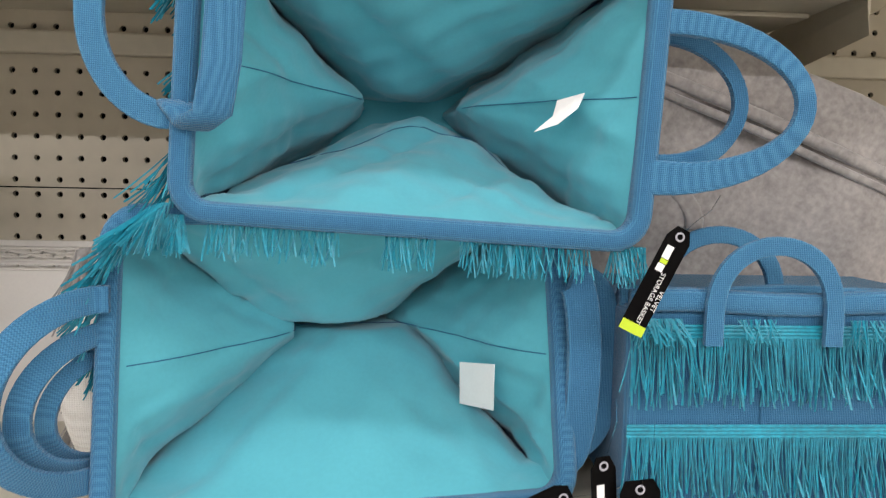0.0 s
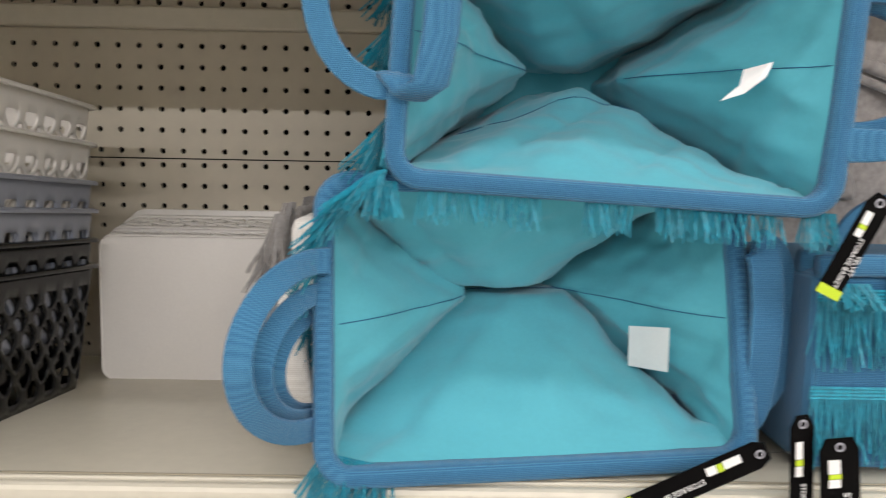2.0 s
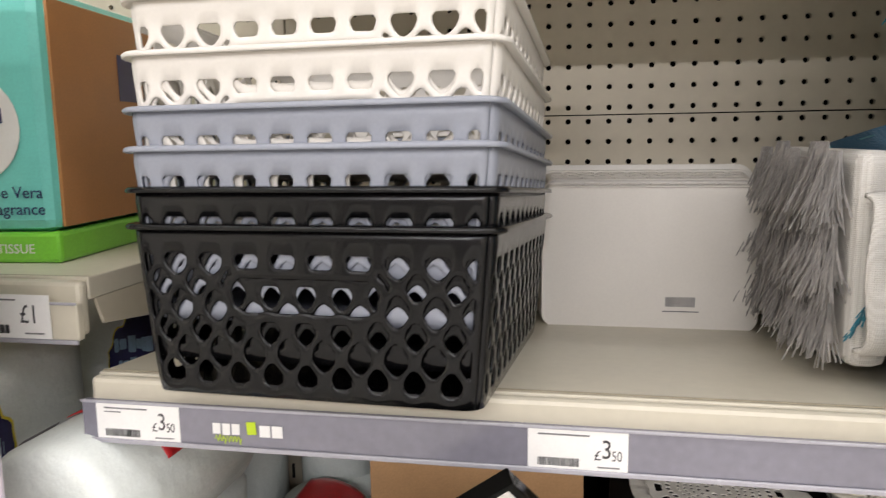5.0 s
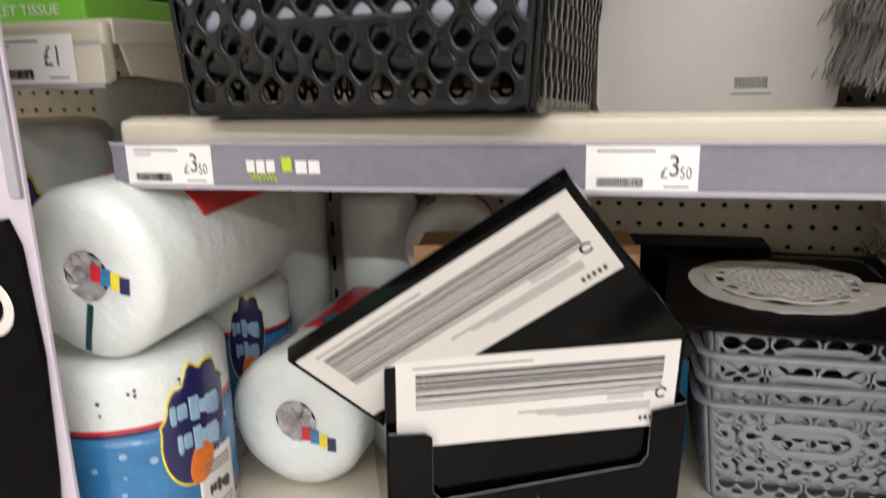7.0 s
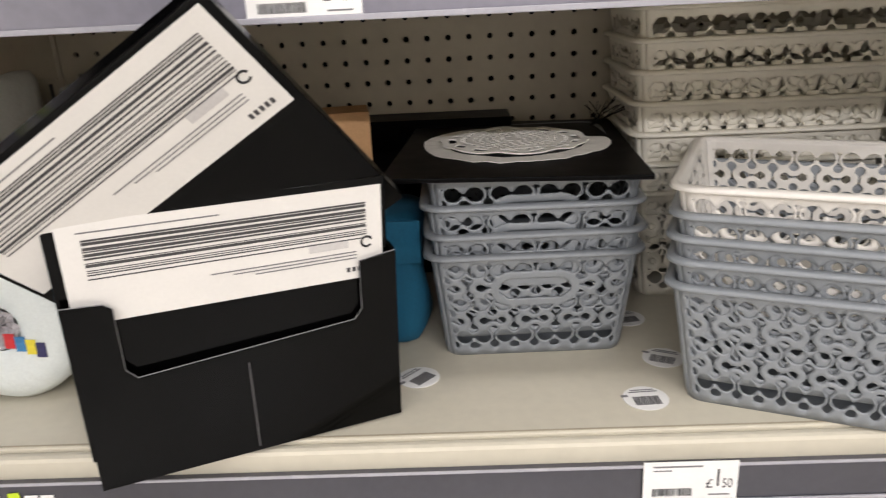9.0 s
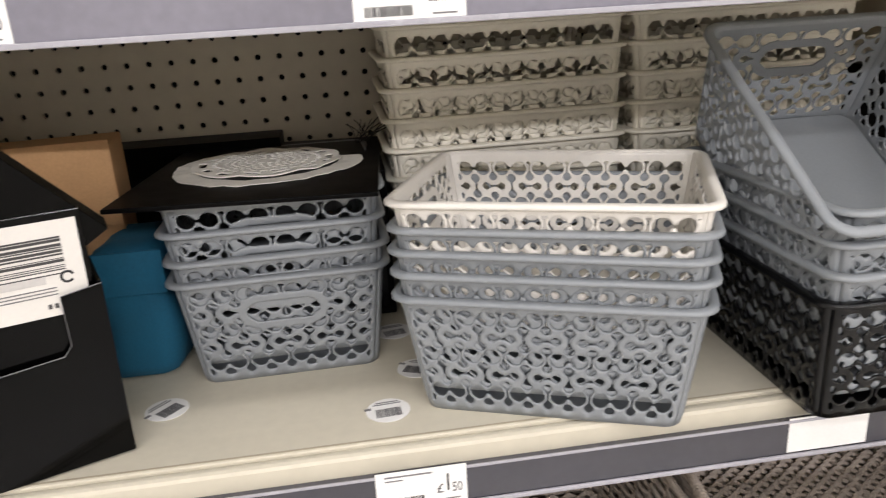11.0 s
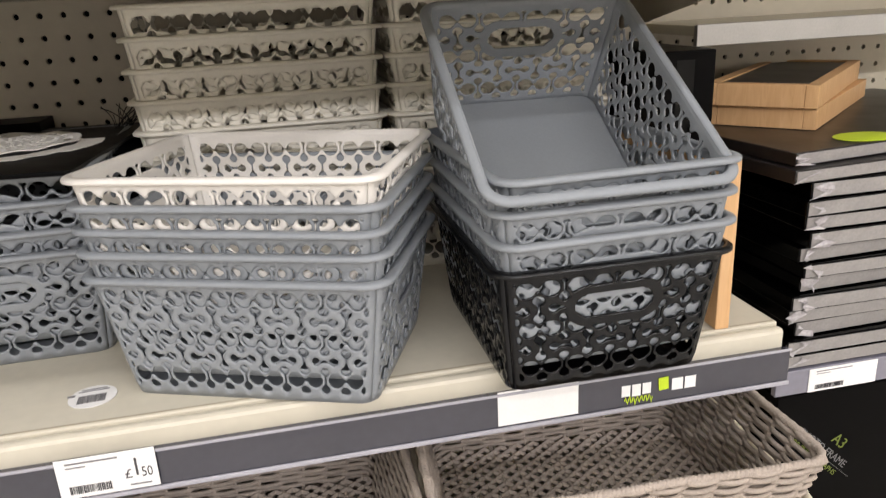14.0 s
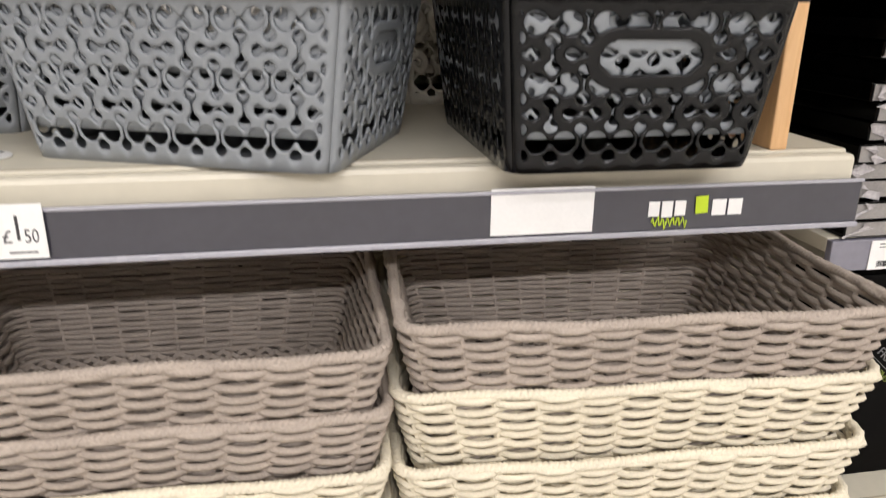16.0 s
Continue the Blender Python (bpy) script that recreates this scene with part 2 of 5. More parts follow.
def tube_mesh(points, radius, sides=6, closed=False, squash=None):
    """Vertices and faces of a tube along points. squash: (radial, vertical) half sizes for an oval section."""
    n = len(points)
    verts, faces = [], []
    up0 = Vector((0, 0, 1))
    for i, p in enumerate(points):
        a = points[(i - 1) % n] if closed or i else p
        b = points[(i + 1) % n] if closed or i < n - 1 else p
        d = (Vector(b) - Vector(a))
        d = d.normalized() if d.length > 1e-9 else Vector((1, 0, 0))
        up = up0 if abs(d.z) < 0.95 else Vector((0, 1, 0))
        s = d.cross(up).normalized()
        u = s.cross(d)
        r1, r2 = squash if squash else (radius, radius)
        for k in range(sides):
            t = 2 * math.pi * k / sides
            verts.append(Vector(p) + s * math.cos(t) * r1 + u * math.sin(t) * r2)
    for i in range(n if closed else n - 1):
        j = (i + 1) % n
        for k in range(sides):
            l = (k + 1) % sides
            faces.append((i * sides + k, i * sides + l, j * sides + l, j * sides + k))
    if not closed:
        faces.append(tuple(range(sides))[::-1])
        faces.append(tuple((n - 1) * sides + k for k in range(sides)))
    return verts, faces


def merge(chunks):
    verts, faces = [], []
    for v, f in chunks:
        o = len(verts)
        verts.extend(v)
        faces.extend(tuple(i + o for i in g) for g in f)
    return verts, faces


def rounded_rect(hx, hy, r, seg=5):
    """Points anticlockwise, from the middle of nothing: corner arcs with seg steps."""
    pts = []
    for cx, cy, a0 in ((hx - r, -hy + r, -90), (hx - r, hy - r, 0), (-hx + r, hy - r, 90), (-hx + r, -hy + r, 180)):
        for k in range(seg + 1):
            a = radians(a0 + 90 * k / seg)
            pts.append((cx + r * math.cos(a), cy + r * math.sin(a)))
    return pts


def text_part(body, size, m, material, parent, name="lettering"):
    cu = bpy.data.curves.new(name, "FONT")
    cu.body, cu.size, cu.align_x, cu.align_y = body, size, "CENTER", "CENTER"
    cu.extrude, cu.resolution_u = 0.0002, 3
    tmp = bpy.data.objects.new(name, cu)
    scene.collection.objects.link(tmp)
    bpy.context.view_layer.update()
    me = bpy.data.meshes.new_from_object(tmp.evaluated_get(bpy.context.evaluated_depsgraph_get()))
    bpy.data.objects.remove(tmp)
    me.materials.clear()
    me.materials.append(material)
    ob = new(name, me)
    ob.parent = parent
    ob.matrix_basis = m
    return ob


FACE = pose(0, 0, 0, 90, 0, 0)  # a drawing's x, y become the world's x, z, looking towards -y


def bars_part(name, rects, material, parent, m, thick=0.0003):
    """Flat rectangles (x0, x1, y0, y1) in one drawing plane, with a little depth."""
    chunks = []
    for x0, x1, y0, y1 in rects:
        v = [Vector((x, y, z)) for z in (0, thick) for x, y in ((x0, y0), (x1, y0), (x1, y1), (x0, y1))]
        f = [(4, 5, 6, 7), (0, 1, 5, 4), (1, 2, 6, 5), (2, 3, 7, 6), (3, 0, 4, 7)]
        chunks.append((v, f))
    v, f = merge(chunks)
    ob = raw_part(name, v, f, material, parent)
    ob.matrix_basis = m
    return ob


def barcode(w, h, seed):
    rng = random.Random(seed)
    x, out = 0.0, []
    while x < w:
        a = rng.choice((0.6, 0.9, 1.4, 2.0)) * w / 70
        out.append((x, min(w, x + a), 0, h))
        x += a + rng.choice((0.6, 0.9, 1.3)) * w / 70
    return out


# ---- the setting ----
WALL_Y, FRONT_Y = 1.024, 0.585
S1, S2, S3 = 1.249, 0.878, 0.46
SLOPE = pose(0, FRONT_Y, S1) @ pose(0, 0, 0, -4.2, 0, 0) @ pose(0, -FRONT_Y, -S1)  # the top shelf leans back a little
X0, X1 = -0.655, 0.655

tagged(box("floor", -3.2, 3.4, -5.2, 1.3, -0.1, 0.0, FLOOR_VINYL), "pale grey vinyl shop floor", "floor", kind="structure")
tagged(box("ceiling", -3.2, 3.4, -5.2, 1.3, 3.06, 3.16, CEIL_TILE), "white tiled shop ceiling", "ceiling", kind="structure")
# wall_south is an unseen plain wall, added to close the aisle and steer bounce
tagged(box("wall_south", -3.2, 3.4, -5.3, -5.2, 0, 3.06, CLOSING_WALL), "unseen mottled wall closing the aisle, toned for bounce light and reflections", "wall", kind="structure")
tagged(box("wall_north", -3.2, 3.4, 1.3, 1.4, 0, 3.06, WALL_PAINT), "plain painted wall behind the shelving", "wall", kind="structure")
tagged(box("wall_west", -3.3, -3.2, -5.2, 1.3, 0, 3.06, WALL_PAINT), "plain painted end wall", "wall", kind="structure")
tagged(box("wall_east", 3.4, 3.5, -5.2, 1.3, 0, 3.06, WALL_PAINT), "plain painted end wall", "wall", kind="structure")
for lamp_y, watts in LAMP_ROWS:
    for lamp_x in (-1.3, 0.35, 2.0):
        lt = thing("ceiling_light", pose(lamp_x, lamp_y, 3.06), "long white ceiling strip light fitted overhead", "light", "ceiling lights")
        box("housing", -0.78, 0.78, -0.1, 0.1, -0.03, 0, CREAM_STEEL, lt, 0.004)
        box("tube", -0.74, 0.74, -0.06, 0.06, -0.036, -0.031, tube, lt)


def pegboard_panel(name, x0, x1, z0, z1, label):
    """A pressed steel back panel with real punched holes at 25.4 mm."""
    pitch, r, y = 0.0254, 0.0036, WALL_Y
    first = HOLE_X + pitch * math.ceil((x0 + 0.008 - HOLE_X) / pitch)
    xs = [first + pitch * i for i in range(int((x1 - 0.008 - first) / pitch) + 1)]
    zs = [z0 + 0.0085 + pitch * j for j in range(int((z1 - z0 - 0.014) / pitch) + 1)] if z0 > 1.4 else [z1 - 0.0072 - pitch * j for j in range(int((z1 - z0 - 0.014) / pitch) + 1)][::-1]
    xb = [x0] + [(a + b) / 2 for a, b in zip(xs, xs[1:])] + [x1]
    zb = [z0] + [(a + b) / 2 for a, b in zip(zs, zs[1:])] + [z1]
    verts, faces = [], []
    ring = [(r * math.cos(radians(45 * k + 22.5)), r * math.sin(radians(45 * k + 22.5))) for k in range(8)]
    for i, cx in enumerate(xs):
        for j, cz in enumerate(zs):
            o = len(verts)
            verts += [(xb[i + 1], y, zb[j]), (xb[i + 1], y, zb[j + 1]), (xb[i], y, zb[j + 1]), (xb[i], y, zb[j])]
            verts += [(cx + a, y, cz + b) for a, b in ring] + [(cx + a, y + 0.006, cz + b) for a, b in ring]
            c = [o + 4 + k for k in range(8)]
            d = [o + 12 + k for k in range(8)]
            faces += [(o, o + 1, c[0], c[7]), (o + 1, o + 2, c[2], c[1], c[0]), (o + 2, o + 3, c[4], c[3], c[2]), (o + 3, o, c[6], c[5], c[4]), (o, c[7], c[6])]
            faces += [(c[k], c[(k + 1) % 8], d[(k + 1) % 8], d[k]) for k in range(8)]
    # folded lips at top and bottom
    for z in (z0, z1):
        o = len(verts)
        verts += [(x0, y, z), (x1, y, z), (x1, y + 0.012, z), (x0, y + 0.012, z)]
        faces.append((o, o + 1, o + 2, o + 3))
    ob = raw_part(name, verts, faces, PEG_STEEL)
    return tagged(ob, label, "back panel", "pegboard back panels", "structure")


SEAM = 1.4680
HOLE_X = -0.313
for bx0, bx1 in ((-1.98, X0 - 0.016), (X0 + 0.016, X1 - 0.016), (X1 + 0.016, 1.98)):
    for z0, z1 in ((0.26, 0.663), (0.6645, SEAM - 0.001), (SEAM + 0.0006, 1.872), (1.8735, 2.1)):
        pegboard_panel("back_panel", bx0, bx1, z0, z1, "cream perforated steel pegboard back panel of the shelving")
    # sheet painted near-black in place of the shade behind the holes
    tagged(box("backing", bx0, bx1, WALL_Y + 0.03, WALL_Y + 0.035, 0.1, 2.1, HOLE_SHADE), "near-black sheet standing for the shade behind the pegboard", "back panel", kind="structure")


def upright(x):
    up = thing("shelf_upright", pose(x, 0, 0), "cream slotted steel upright between two shelf bays", "shelf upright", "uprights")
    box("post", -0.0155, 0.0155, WALL_Y - 0.004, WALL_Y + 0.05, 0, 2.1, PEG_STEEL, up, 0.002)
    for k in range(34):
        # a thin near-black strip on the post paints each slot's shade
        box("slot", -0.0022, 0.0022, WALL_Y - 0.0047, WALL_Y - 0.0042, 0.3 + k * 0.05, 0.322 + k * 0.05, HOLE_SHADE, up)
    return up


upright(X0)
upright(X1)
tagged(box("trim", X1 + 0.018, 1.95, WALL_Y - 0.016, WALL_Y - 0.002, 1.622, 1.648, CREAM_STEEL, None, 0.003), "cream steel rail along the back of the next bay", "rail", kind="structure")


def shelf(x0, x1, z, front, label, strip=STRIP_GREY, depth_y=WALL_Y - 0.004, lean=0.0):
    """A pressed shelf tray with a front lip, end brackets and a ticket strip."""
    s = thing("shelf", pose(0, 0, z), label, "shelf", "shelves")
    box("tray", x0, x1, front + 0.012, depth_y, -0.02, 0, CREAM_STEEL, s, 0.0015, m=pose(0, front, 0) @ pose(0, 0, 0, lean, 0, 0) @ pose(0, -front, 0))
    box("front_lip", x0, x1, front, front + 0.0118, -0.05, -0.002, CREAM_STEEL, s, 0.004)
    box("groove", x0 + 0.002, x1 - 0.002, front + 0.0145, front + 0.0165, -0.0004, 0.0003, mat_groove, s)
    st = box("ticket_strip", x0 - 0.004, x1 + 0.002, front - 0.008, front - 0.0002, -0.0515, -0.0195, strip, s, 0.0012)
    box("strip_lip", x0 - 0.004, x1 + 0.002, front - 0.0105, front - 0.008, -0.0545, -0.0505, STRIP_CLEAR, s, 0.0008)
    box("strip_lip", x0 - 0.004, x1 + 0.002, front - 0.0098, front - 0.008, -0.0205, -0.018, STRIP_CLEAR, s, 0.0006)
    for x in (x0, x1 - 0.003):
        bm = bmesh.new()
        pr = [(front + 0.02, -0.02), (depth_y, -0.02), (depth_y, -0.09), (depth_y - 0.05, -0.088), (front + 0.03, -0.045)]
        pr = [(y, w + (y - front) * math.tan(radians(lean))) for y, w in pr]
        a = [bm.verts.new((x, y, w)) for y, w in pr]
        b = [bm.verts.new((x + 0.003, y, w)) for y, w in pr]
        bm.faces.new(a)
        bm.faces.new(b[::-1])
        for k in range(5):
            bm.faces.new((a[k], a[(k + 1) % 5], b[(k + 1) % 5], b[k]))
        bmesh.ops.recalc_face_normals(bm, faces=bm.faces[:])
        part("bracket", bm, PEG_STEEL, s)
    return s


mat_groove = mat("lip_groove", srgb(170, 160, 138), 0.5, vary=0.1)
shelf(X0 + 0.008, X1 - 0.012, S1, FRONT_Y, "cream steel shop shelf with a grey ticket strip", lean=-4.2)
shelf(X0 + 0.008, X1 - 0.05, S2, FRONT_Y, "cream steel shop shelf with a dark grey ticket strip", mat("strip_dark", srgb(62, 61, 68), 0.2, vary=0.1, scale=9, fine=120, coat=0.5))
shelf(X0 + 0.008, X1 - 0.012, S3, 0.50, "cream steel lower shelf holding woven baskets")
upper = thing("shelf", pose(0, 0, 1.672), "cream steel upper shop shelf seen from below", "shelf", "shelves")
box("tray", X0 + 0.008, X1 - 0.02, FRONT_Y + 0.012, WALL_Y - 0.004, 0, 0.02, CREAM_STEEL, upper, 0.0015)
box("front_lip", X0 + 0.008, X1 - 0.02, FRONT_Y, FRONT_Y + 0.0118, -0.006, 0.045, CREAM_STEEL, upper, 0.004)
box("back_rail", X0 + 0.018, X1 - 0.018, WALL_Y - 0.016, WALL_Y - 0.002, -0.050, -0.024, CREAM_STEEL, upper, 0.003)
for x in (X0 + 0.010, X1 - 0.017):
    v, f = tube_mesh([Vector((x, WALL_Y - 0.006, -0.03)), Vector((x, 0.82, -0.010))], 0.01, 4, False, (0.0016, 0.03))
    raw_part("bracket", v, f, PEG_STEEL, upper)
for y in (0.70, 0.80, 0.90):
    box("stiffener", X0 + 0.02, X1 - 0.03, y, y + 0.03, -0.006, -0.0005, CREAM_STEEL, upper, 0.002)
shelf(-1.9, X0 - 0.006, 1.327, 0.60, "cream steel shelf of the next bay with paper packs", CREAM_STEEL)
shelf(-1.9, X0 - 0.006, S2, 0.60, "cream steel shelf of the next bay holding kitchen rolls", CREAM_STEEL)
thin = thing("shelf", pose(0, 0, 1.133), "narrow steel shelf with a bare metal front edge", "shelf", "shelves")
box("tray", X1 + 0.006, 1.9, 0.868, WALL_Y - 0.004, -0.012, 0, CREAM_STEEL, thin, 0.001)
box("front_edge", X1 + 0.006, 1.9, 0.86, 0.8678, -0.024, 0.001, STEEL_EDGE, thin, 0.001)
frame_shelf = thing("shelf", pose(0, 0, 0.782), "thin grey steel shelf under a stack of wrapped picture frames", "shelf", "shelves")
box("tray", X1 + 0.006, 1.9, 0.6682, WALL_Y - 0.004, -0.014, 0, CREAM_STEEL, frame_shelf, 0.001)
box("front_edge", X1 + 0.006, 1.9, 0.66, 0.668, -0.030, -0.001, STRIP_GREY, frame_shelf, 0.001)
# unseen shelf, added to keep lamp light off the pegboard below it
shelf(X1 + 0.006, 1.9, 1.385, 0.60, "unseen cream steel shelf added above the frames to shade the next bay", CREAM_STEEL)
shelf(X1 + 0.006, 1.9, 0.52, 0.62, "pale steel lower shelf of the next bay", CREAM_STEEL)
shelf(X1 + 0.006, 1.9, 1.735, FRONT_Y, "cream steel upper shelf of the next bay", CREAM_STEEL)


def price_tag(x, z, y, w, h, big, small, seed, label):
    t = thing("price_tag", pose(x, y, z), label, "price label", "shelf price labels")
    box("card", 0, w, -0.0006, 0, -h, 0, PAPER, t)
    at = Matrix.Translation((0, -0.0006, 0)) @ FACE
    bars_part("print_line", [(0.1 * w, 0.62 * w, -0.14 * h, -0.1 * h)] + ([(0.1 * w, 0.3 * w, -0.24 * h, -0.21 * h)] if seed % 2 else []), INK_GREY, t, at)
    o = bars_part("barcode", barcode(0.42 * w, 0.2 * h, seed), INK, t, at @ Matrix.Translation((0.1 * w, -0.9 * h, 0)))
    if big:
        text_part(big, (0.66 if small else 0.6) * h, at @ Matrix.Translation(((0.79 if small else 0.76) * w, -0.46 * h, 0)) @ Matrix.Diagonal((0.8, 1.0, 1.0, 1.0)), INK_SOFT, t, "price")
        bars_part("small_print", [(0.7 * w, 0.92 * w, -0.9 * h, -0.865 * h)], INK_GREY, t, at)
        if not small:
            return t
        text_part("£", 0.34 * h, at @ Matrix.Translation((0.70 * w, -0.60 * h, 0)), INK_SOFT, t, "currency_sign")
        text_part(small, 0.36 * h, at @ Matrix.Translation((0.89 * w, -0.60 * h, 0)) @ Matrix.Diagonal((0.7, 1.0, 1.0, 1.0)), INK_SOFT, t, "pence")
    return t


FY = FRONT_Y - 0.0083
price_tag(-0.637, S1 - 0.0205, FY, 0.075, 0.031, "3", "50", 3, "white paper price label reading £3.50 on the ticket strip")
price_tag(-0.280, S1 - 0.0205, FY, 0.0725, 0.031, "3", "50", 4, "white paper price label reading £3.50 on the ticket strip")
price_tag(-0.004, S1 - 0.0205, FY, 0.0725, 0.031, "£3", "", 5, "white paper price label reading £3 on the ticket strip")
price_tag(-0.020, S2 - 0.0145, FY - 0.0022, 0.072, 0.034, "1", "50", 7, "white paper price label reading £1.50 on the ticket strip")
blank = thing("blank_label", pose(0.327, FY, S2 - 0.0165), "blank white paper label in the ticket strip", "price label")
box("card", 0, 0.0725, -0.0006, 0, -0.0325, 0, PAPER, blank)
lt2 = price_tag(-0.768, 1.327 - 0.012, 0.590, 0.085, 0.038, "£1", "", 9, "white paper price label reading £1 on the next bay")


def logo_sign(x, z, y, s):
    """A maker's mark as plain white blocks, rings and a lime tag, with a lime flourish below."""
    g = thing("logo_panel", pose(x, y, z), "white and lime printed maker's mark on the ticket strip", "printed mark", "ticket strip marks")
    at = Matrix.Translation((0, -0.0004, 0)) @ FACE
    w = 0.0095 * s
    bars_part("white_block", [(k * (w + 0.002 * s), k * (w + 0.002 * s) + w, 0.0 if k % 2 else 0.001 * s, 0.0135 * s) for k in range(3)], PAPER, g, at)
    bars_part("white_block", [(0.056 * s + k * 0.0145 * s, 0.0685 * s + k * 0.0145 * s, 0.0, 0.0135 * s) for k in range(2)], PAPER, g, at)
    bars_part("lime_tag", [(0.0415 * s, 0.0525 * s, -0.001 * s, 0.0135 * s)], LIME, g, at @ pose(0, 0, 0.0002, 0, 0, 4))
    pts = [Vector((0.003 * s + k * 0.0012 * s, -0.004 * s + 0.004 * s * math.sin(k * 1.7) * (1 if k % 5 else 1.6), 0.0006)) for k in range(27)]
    v, f = tube_mesh(pts, 0.0005 * s, 4, False, (0.0006 * s, 0.0003))
    raw_part("flourish", v, f, LIME, g).matrix_basis = at
    return g


logo_sign(-0.533, S1 - 0.0415, FY, 0.72)
logo_sign(0.440, S2 - 0.041, FY, 0.86)
logo_sign(-0.553, S2 - 0.041, FY, 0.86)


# ---- lattice baskets ----
def lattice(u, v):
    """Solid where positive: dumbbell openings, lying and upright in turn, large in one column and small in the next."""
    x, y = 2 * (u - math.floor(u + 0.5)), 2 * (v - math.floor(v + 0.5))
    hole = 9.0
    for cx, cy, lying, end, r, waist in ((0, 0, True, 0.47, 0.385, 0.05), (0, 1, False, 0.46, 0.24, 0.05), (1, 0, False, 0.47, 0.22, 0.03), (1, 1, True, 0.42, 0.21, 0.06)):
        a, b = abs(abs(x) - cx), abs(abs(y) - cy)
        if not lying:
            a, b = b, a
        d1 = math.hypot(a - end, b) - r
        d2 = max(a - end, b - waist)
        h = max(0.08 - abs(d1 - d2), 0.0) / 0.08
        hole = min(hole, min(d1, d2) - h * h * 0.02)
    return hole * 0.5


def diamonds(u, v):
    """Solid where positive: a net of round-cornered diamond openings, every other one smaller."""
    hole = 9.0
    for cx, cy in ((0.0, 0.0), (0.5, 0.5)):
        x, y = 2 * abs(u - cx - math.floor(u - cx + 0.5)), 2 * abs(v - cy - math.floor(v - cy + 0.5))
        d = (x ** 1.6 + y ** 1.6) ** 0.625 - (0.57 if cx else 0.66)
        hole = min(hole, d)
    return hole * 0.5


def march(nu, nv, func):
    """Marching squares over a unit square: vertices (u, v) and faces of the solid part."""
    val = [[func(i / nu, j / nv) for j in range(nv + 1)] for i in range(nu + 1)]
    verts, faces, corner, cut = [], [], {}, {}

    def at(i, j):
        if (i, j) not in corner:
            corner[(i, j)] = len(verts)
            verts.append((i / nu, j / nv))
        return corner[(i, j)]

    def crossing(i, j, k, l):
        key = (i, j, k, l) if (i, j) < (k, l) else (k, l, i, j)
        if key not in cut:
            i0, j0, i1, j1 = key
            a, b = val[i0][j0], val[i1][j1]
            t = min(0.92, max(0.08, a / (a - b)))
            cut[key] = len(verts)
            verts.append(((i0 + (i1 - i0) * t) / nu, (j0 + (j1 - j0) * t) / nv))
        return cut[key]

    for i in range(nu):
        for j in range(nv):
            c = ((i, j), (i + 1, j), (i + 1, j + 1), (i, j + 1))
            s = [val[a][b] > 0 for a, b in c]
            if not any(s):
                continue
            poly = []
            for k in range(4):
                p, q = c[k], c[(k + 1) % 4]
                if s[k]:
                    poly.append(at(*p))
                if s[k] != s[(k + 1) % 4]:
                    poly.append(crossing(*p, *q))
            if len(poly) > 2:
                faces.append(tuple(poly))
    return verts, faces


def shell(verts2, faces, place, thick, soft=0.0):
    """Gives a pierced sheet its thickness. place(u, v, depth) is the point in space."""
    n = len(verts2)
    count = {(a, b) for f in faces for a, b in zip(f, f[1:] + f[:1])}
    rim_of = {i for a, b in count if (b, a) not in count for i in (a, b)}
    verts = [place(u, v, soft if i in rim_of else 0.0) for i, (u, v) in enumerate(verts2)] + [place(u, v, thick) for u, v in verts2]
    out = list(faces) + [tuple(i + n for i in f[::-1]) for f in faces]
    for a, b in count:
        if (b, a) not in count:
            out.append((b, a, a + n, b + n))
    return verts, out


